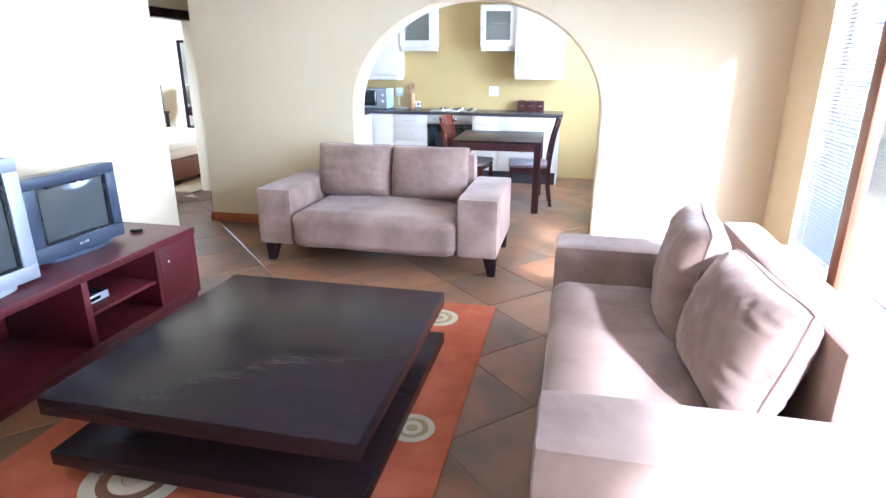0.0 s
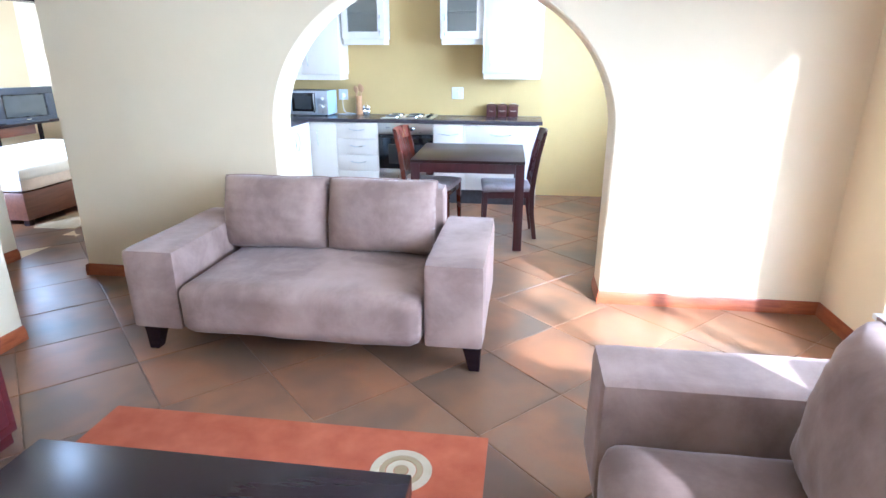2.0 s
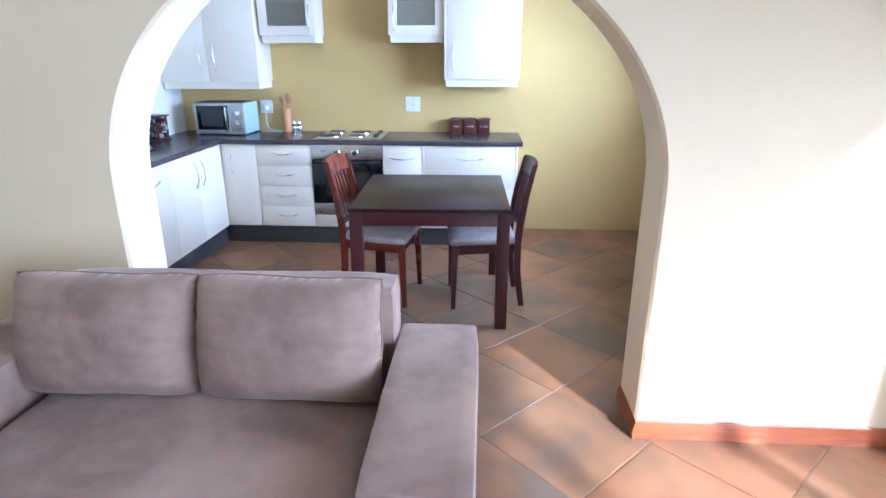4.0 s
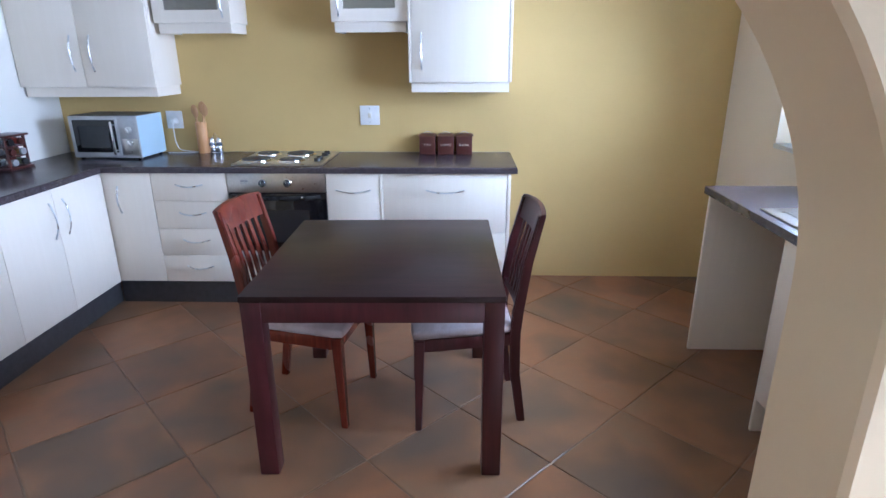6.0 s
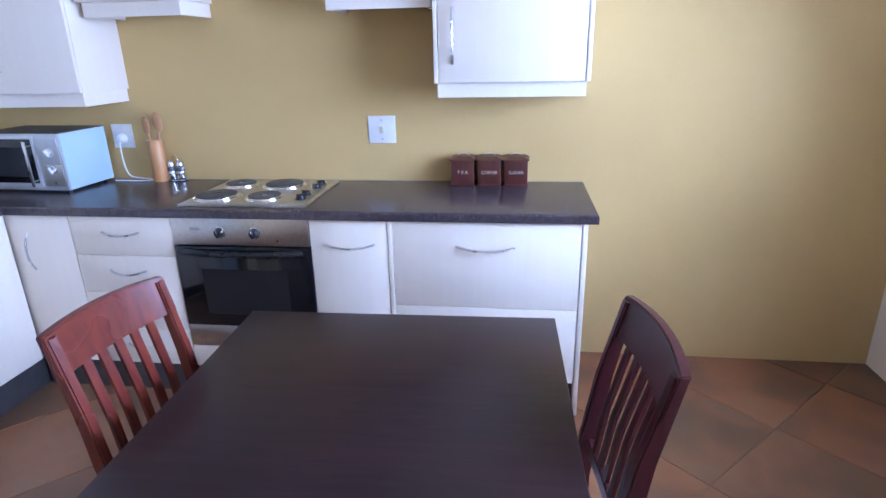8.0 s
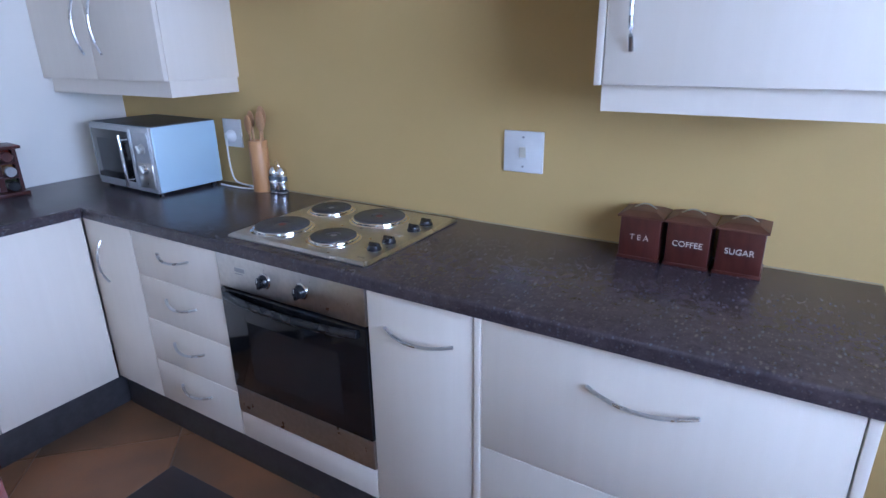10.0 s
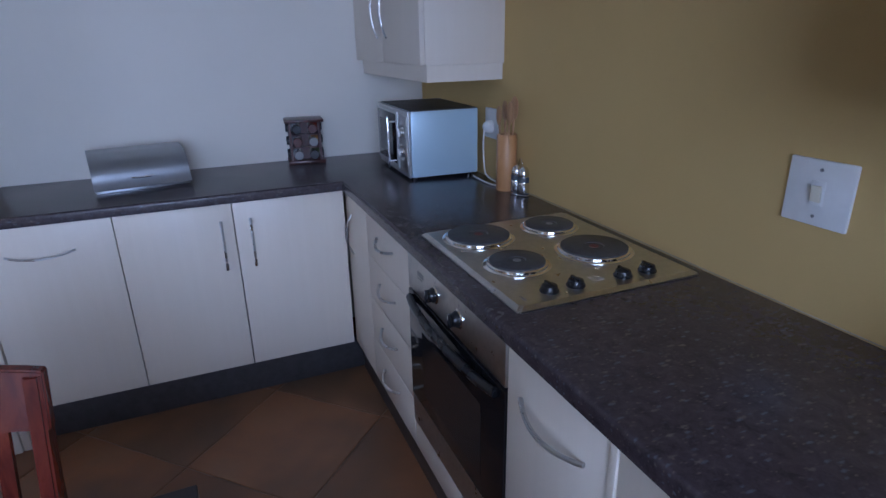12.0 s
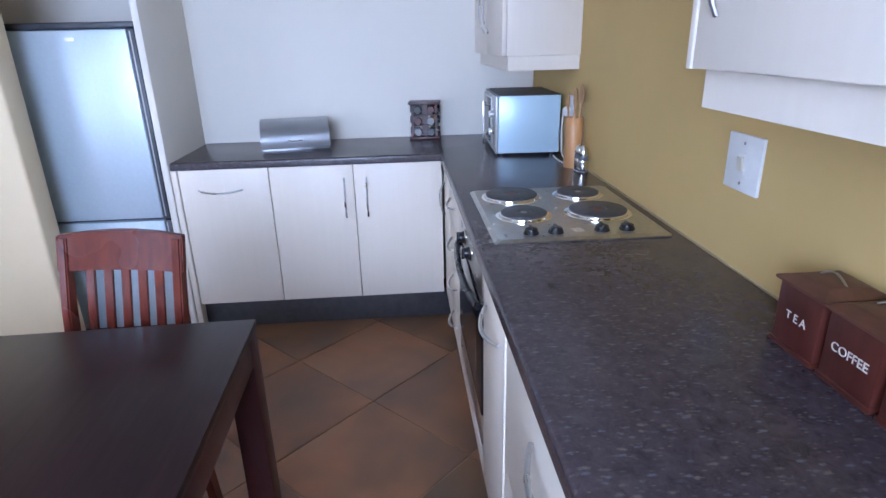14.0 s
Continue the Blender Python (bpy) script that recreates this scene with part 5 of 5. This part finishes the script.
def bread_bin():
    """Steel bin: a plain body under a wide curved shutter whose front edge flares out over the base."""
    ob = thing("bread_bin", (-2.775, 7.028, 0.905), "brushed steel roll-top bread bin on the worktop", "bread bin", rz=90 + 9.5)
    w, d, h = 0.35, 0.24, 0.140

    def shell(x0, x1, prof):
        b = bmesh.new()
        cols = [[b.verts.new((x, y, z)) for y, z in prof] for x in (x0, x1)]
        n = len(prof)
        for k in range(n):
            b.faces.new((cols[0][k], cols[1][k], cols[1][(k + 1) % n], cols[0][(k + 1) % n]))
        b.faces.new(cols[0][::-1])
        b.faces.new(cols[1])
        bmesh.ops.recalc_face_normals(b, faces=b.faces[:])
        return b

    bend = [math.pi / 2 * k / 12 for k in range(13)]
    body = [(0.022, 0.010), (0.022, 0.03)] + [(0.13 - 0.108 * math.cos(a), 0.03 + (h - 0.036) * math.sin(a)) for a in bend] + [(d, h - 0.006), (d, 0.010)]
    part("body", shell(0.012, w - 0.012, body), BINSTEEL, ob)
    outer = [(-0.014, 0.014), (0.002, 0.034)] + [(0.13 - 0.122 * math.cos(a), 0.040 + (h - 0.040) * math.sin(a)) for a in bend[1:]] + [(d - 0.02, h)]
    inner = [(y + 0.004, z - 0.003) for y, z in outer][::-1]
    part("roll_top", shell(0.0, w, outer + inner), BINSTEEL, ob, "curved steel shutter with a flared lip")
    part("base", box(0.006, w - 0.006, 0.004, d, 0.0, 0.010, 0.002), BINSTEEL, ob)
    part("handle", tube([(w / 2 - 0.04 + 0.08 * k / 8, 0.006 - 0.012 * math.sin(math.pi * k / 8), 0.050) for k in range(9)], 0.0035, 8), CHROME, ob)
    return ob


bread_bin()


RACKWOOD = wood("dark_rack_wood", (0.028, 0.007, 0.006), (0.085, 0.018, 0.012), 0.3)


def spice_rack():
    ob = thing("spice_rack", (-3.058, 7.885, 0.905), "small dark cherry spice rack holding glass jars", "spice rack", rz=84)
    part("base", box(-0.085, 0.085, -0.07, 0.07, 0.0, 0.016, 0.003), RACKWOOD, ob)
    part("top", box(-0.088, 0.088, -0.072, 0.070, 0.190, 0.203, 0.003), RACKWOOD, ob)
    part("core", box(-0.018, 0.018, -0.018, 0.018, 0.016, 0.190), RACKWOOD, ob)
    for s in (-1, 1):
        for q in (-1, 1):
            part("post", box(s * 0.066 - 0.006, s * 0.066 + 0.006, q * 0.050 - 0.006, q * 0.050 + 0.006, 0.016, 0.190), RACKWOOD, ob)
    for z in (0.072, 0.130):
        part("shelf", box(-0.072, 0.072, -0.056, 0.056, z, z + 0.006), RACKWOOD, ob)
    return ob


spice_rack()
SPICES = [plain(n, c, 0.3, 0, 0.3, 90, 0) for n, c in (("ochre_spice", (0.40, 0.20, 0.05)), ("green_spice", (0.10, 0.12, 0.05)), ("red_spice", (0.30, 0.05, 0.03)))]
JARGLASS = plain("jar_glass", (0.35, 0.38, 0.40), 0.05, 0, 0.3, 60, 0)


def spice_jar(k, x, z, side):
    m = pose(-3.058, 7.885, 0.905, 0, 0, 84) @ pose(x, -0.050 if side == 0 else 0.0, z)
    if side:
        m = pose(-3.058, 7.885, 0.905, 0, 0, 84) @ pose(-0.068 * side, x, z, 0, 0, -90 * side)
    ob = tagged(new("spice_jar"), "small glass spice jar lying in the cherry rack", "jar", "spice jars in the rack")
    ob.matrix_world = m
    part("jar", turned(lathe([(0.017, 0), (0.019, 0.004), (0.019, 0.036)], 18), pose(0, 0.038, 0, 90, 0, 0)), SPICES[k % 3] if k % 2 else JARGLASS, ob)
    part("lid", turned(lathe([(0.0205, 0), (0.0205, 0.014), (0.018, 0.016)], 18), pose(0, 0.0, 0, 90, 0, 0)), BLACK if side else (GREYMARK, BLACK, TAN_LEATHER)[k % 3], ob, "round jar lid")
    return ob


for k in range(6):
    spice_jar(k, (-0.036, 0.036)[k % 2], (0.040, 0.100, 0.160)[k // 2], 0)
for k in range(6):
    spice_jar(k, 0.024, (0.040, 0.100, 0.160)[k // 2], (1, -1)[k % 2])


# ---- bedroom, seen through the passage ----
def bed():
    ob = thing("bed", (-4.84, 6.45, 0), "double bed with a dark wooden base and pale cover", "bed")
    part("base", box(-1.35, 0.0, 0.0, 1.9, 0.06, 0.325, 0.008), BEDWOOD, ob, "dark wooden bed base")
    for x in (-1.25, -0.06):
        for y in (0.06, 0.95, 1.84):
            part("foot", box(x - 0.03, x + 0.03, y - 0.03, y + 0.03, 0, 0.06, 0.002), ESPRESSO, ob)
    part("mattress", soft_box(-1.37, 0.02, -0.02, 1.92, 0.325, 0.50, 0.05, 4, 14, 0.008), LINEN, ob)
    part("cover", soft_box(-1.385, 0.035, -0.03, 1.93, 0.43, 0.565, 0.05, 7, 14, 0.010), SHEET, ob, "white bed cover")
    return ob


BEDWOOD = wood("bed_base_wood", (0.10, 0.035, 0.02), (0.20, 0.075, 0.04), 0.4, (10, 1.2, 10))
SHEET = plain("white_sheet", (0.80, 0.76, 0.72), 0.9, 0, 0.03, 20, 0.25)
bed()
MAT_BEIGE = rug_pile("beige_mat_pile", (0.40, 0.31, 0.19), (0.48, 0.38, 0.25))
solo("bedside_rug", box(-4.80, -4.37, 6.44, 7.6, 0.0005, 0.014, 0.004), MAT_BEIGE, "pale cream bedside rug on the floor", "rug")


def tv_table():
    ob = thing("tv_table", (-6.95, 8.80, 0), "dark wooden table with a drawer and lower shelf in the bedroom", "table", rz=0)
    w = 1.05
    part("top", box(-0.42, 0.05, -0.45, w - 0.3, 0.655, 0.69, 0.003), ESPRESSO, ob)
    part("shelf", box(-0.38, 0.0, -0.40, w - 0.35, 0.30, 0.325, 0.003), ESPRESSO, ob)
    part("drawer", box(-0.36, 0.02, -0.40, 0.20, 0.53, 0.65, 0.003), BEDWOOD, ob, "brown drawer front")
    for x in (-0.38, 0.01):
        for y in (-0.41, w - 0.34):
            part("leg", box(x - 0.022, x + 0.022, y - 0.022, y + 0.022, 0, 0.655, 0.003), ESPRESSO, ob)
    return ob


tv_table()
crt((-6.90, 8.88, 0.69), 76, 0.80, 0.46, 0.30, SILVER_PLASTIC, CHARCOAL, "black-fronted silver tube television, switched off, on the bedroom table", 0.11, 0.07)


def bedroom_mirror():
    ob = thing("wall_mirror", (-6.60, 9.718, 0.33), "tall narrow mirror in a dark frame on the bedroom wall", "mirror")
    part("mirror_frame", ring_plate(-0.12, 0.12, 0, 1.55, -0.075, 0.075, 0.045, 1.505, 0.0, 0.030), ESPRESSO, ob, "dark narrow wooden frame")
    part("mirror_glass", box(-0.078, 0.078, 0.018, 0.024, 0.042, 1.508), plain("silvered_glass", (0.86, 0.87, 0.87), 0.03, 1.0, 0.01, 4, 0), ob, "silvered mirror glass")
    return ob


bedroom_mirror()

# ---- floor tiles ----
DIAG, TX, TY = 0.735, -0.375, 3.90


def tiles():
    side = DIAG / math.sqrt(2)
    h = side / 2 - 0.0019
    alike = []
    for v in range(3):
        bm = bmesh.new()
        outline = [(-h, -h), (h, -h), (h, h), (-h, h)]
        lo, mid, hi = [], [], []
        n = 5
        for k in range(4):
            a, b = Vector(outline[k]), Vector(outline[(k + 1) % 4])
            for j in range(n):
                p = a + (b - a) * j / n
                jit = 0.0022 * noise.noise(Vector((p.x * 11 + v * 5, p.y * 11, 2.0)))
                q = p * (1 + jit / h * 2)
                lo.append(bm.verts.new((q.x, q.y, -0.011)))
                mid.append(bm.verts.new((q.x, q.y, -0.0022)))
                hi.append(bm.verts.new((q.x * (1 - 0.004 / h), q.y * (1 - 0.004 / h), 0.0)))
        m = len(lo)
        for k in range(m):
            bm.faces.new((lo[k], lo[(k + 1) % m], mid[(k + 1) % m], mid[k]))
            bm.faces.new((mid[k], mid[(k + 1) % m], hi[(k + 1) % m], hi[k]))
        bm.faces.new(hi)
        alike.append(mesh_of("tile", bm, SLATE, 0))
    rnd = random.Random(4)
    for i in range(-14, 15):
        for j in range(-14, 15):
            x = TX + (i - j) * DIAG / 2
            y = TY + (i + j + 1) * DIAG / 2
            room = (X_L - 0.3 < x < X_R + 0.3 and -0.6 < y < 5.6) or (-3.3 < x < XK_R + 0.3 and 5.3 < y < Y_K + 0.3) or (-5.6 < x < -3.0 and 4.2 < y < 8.3)
            if not room:
                continue
            t = new("tile", alike[rnd.randrange(3)])
            t.parent = floor
            t.matrix_basis = pose(x, y, rnd.uniform(-0.0005, 0.0004), rnd.uniform(-0.07, 0.07), rnd.uniform(-0.07, 0.07), 45 + 90 * rnd.randrange(4))


tiles()
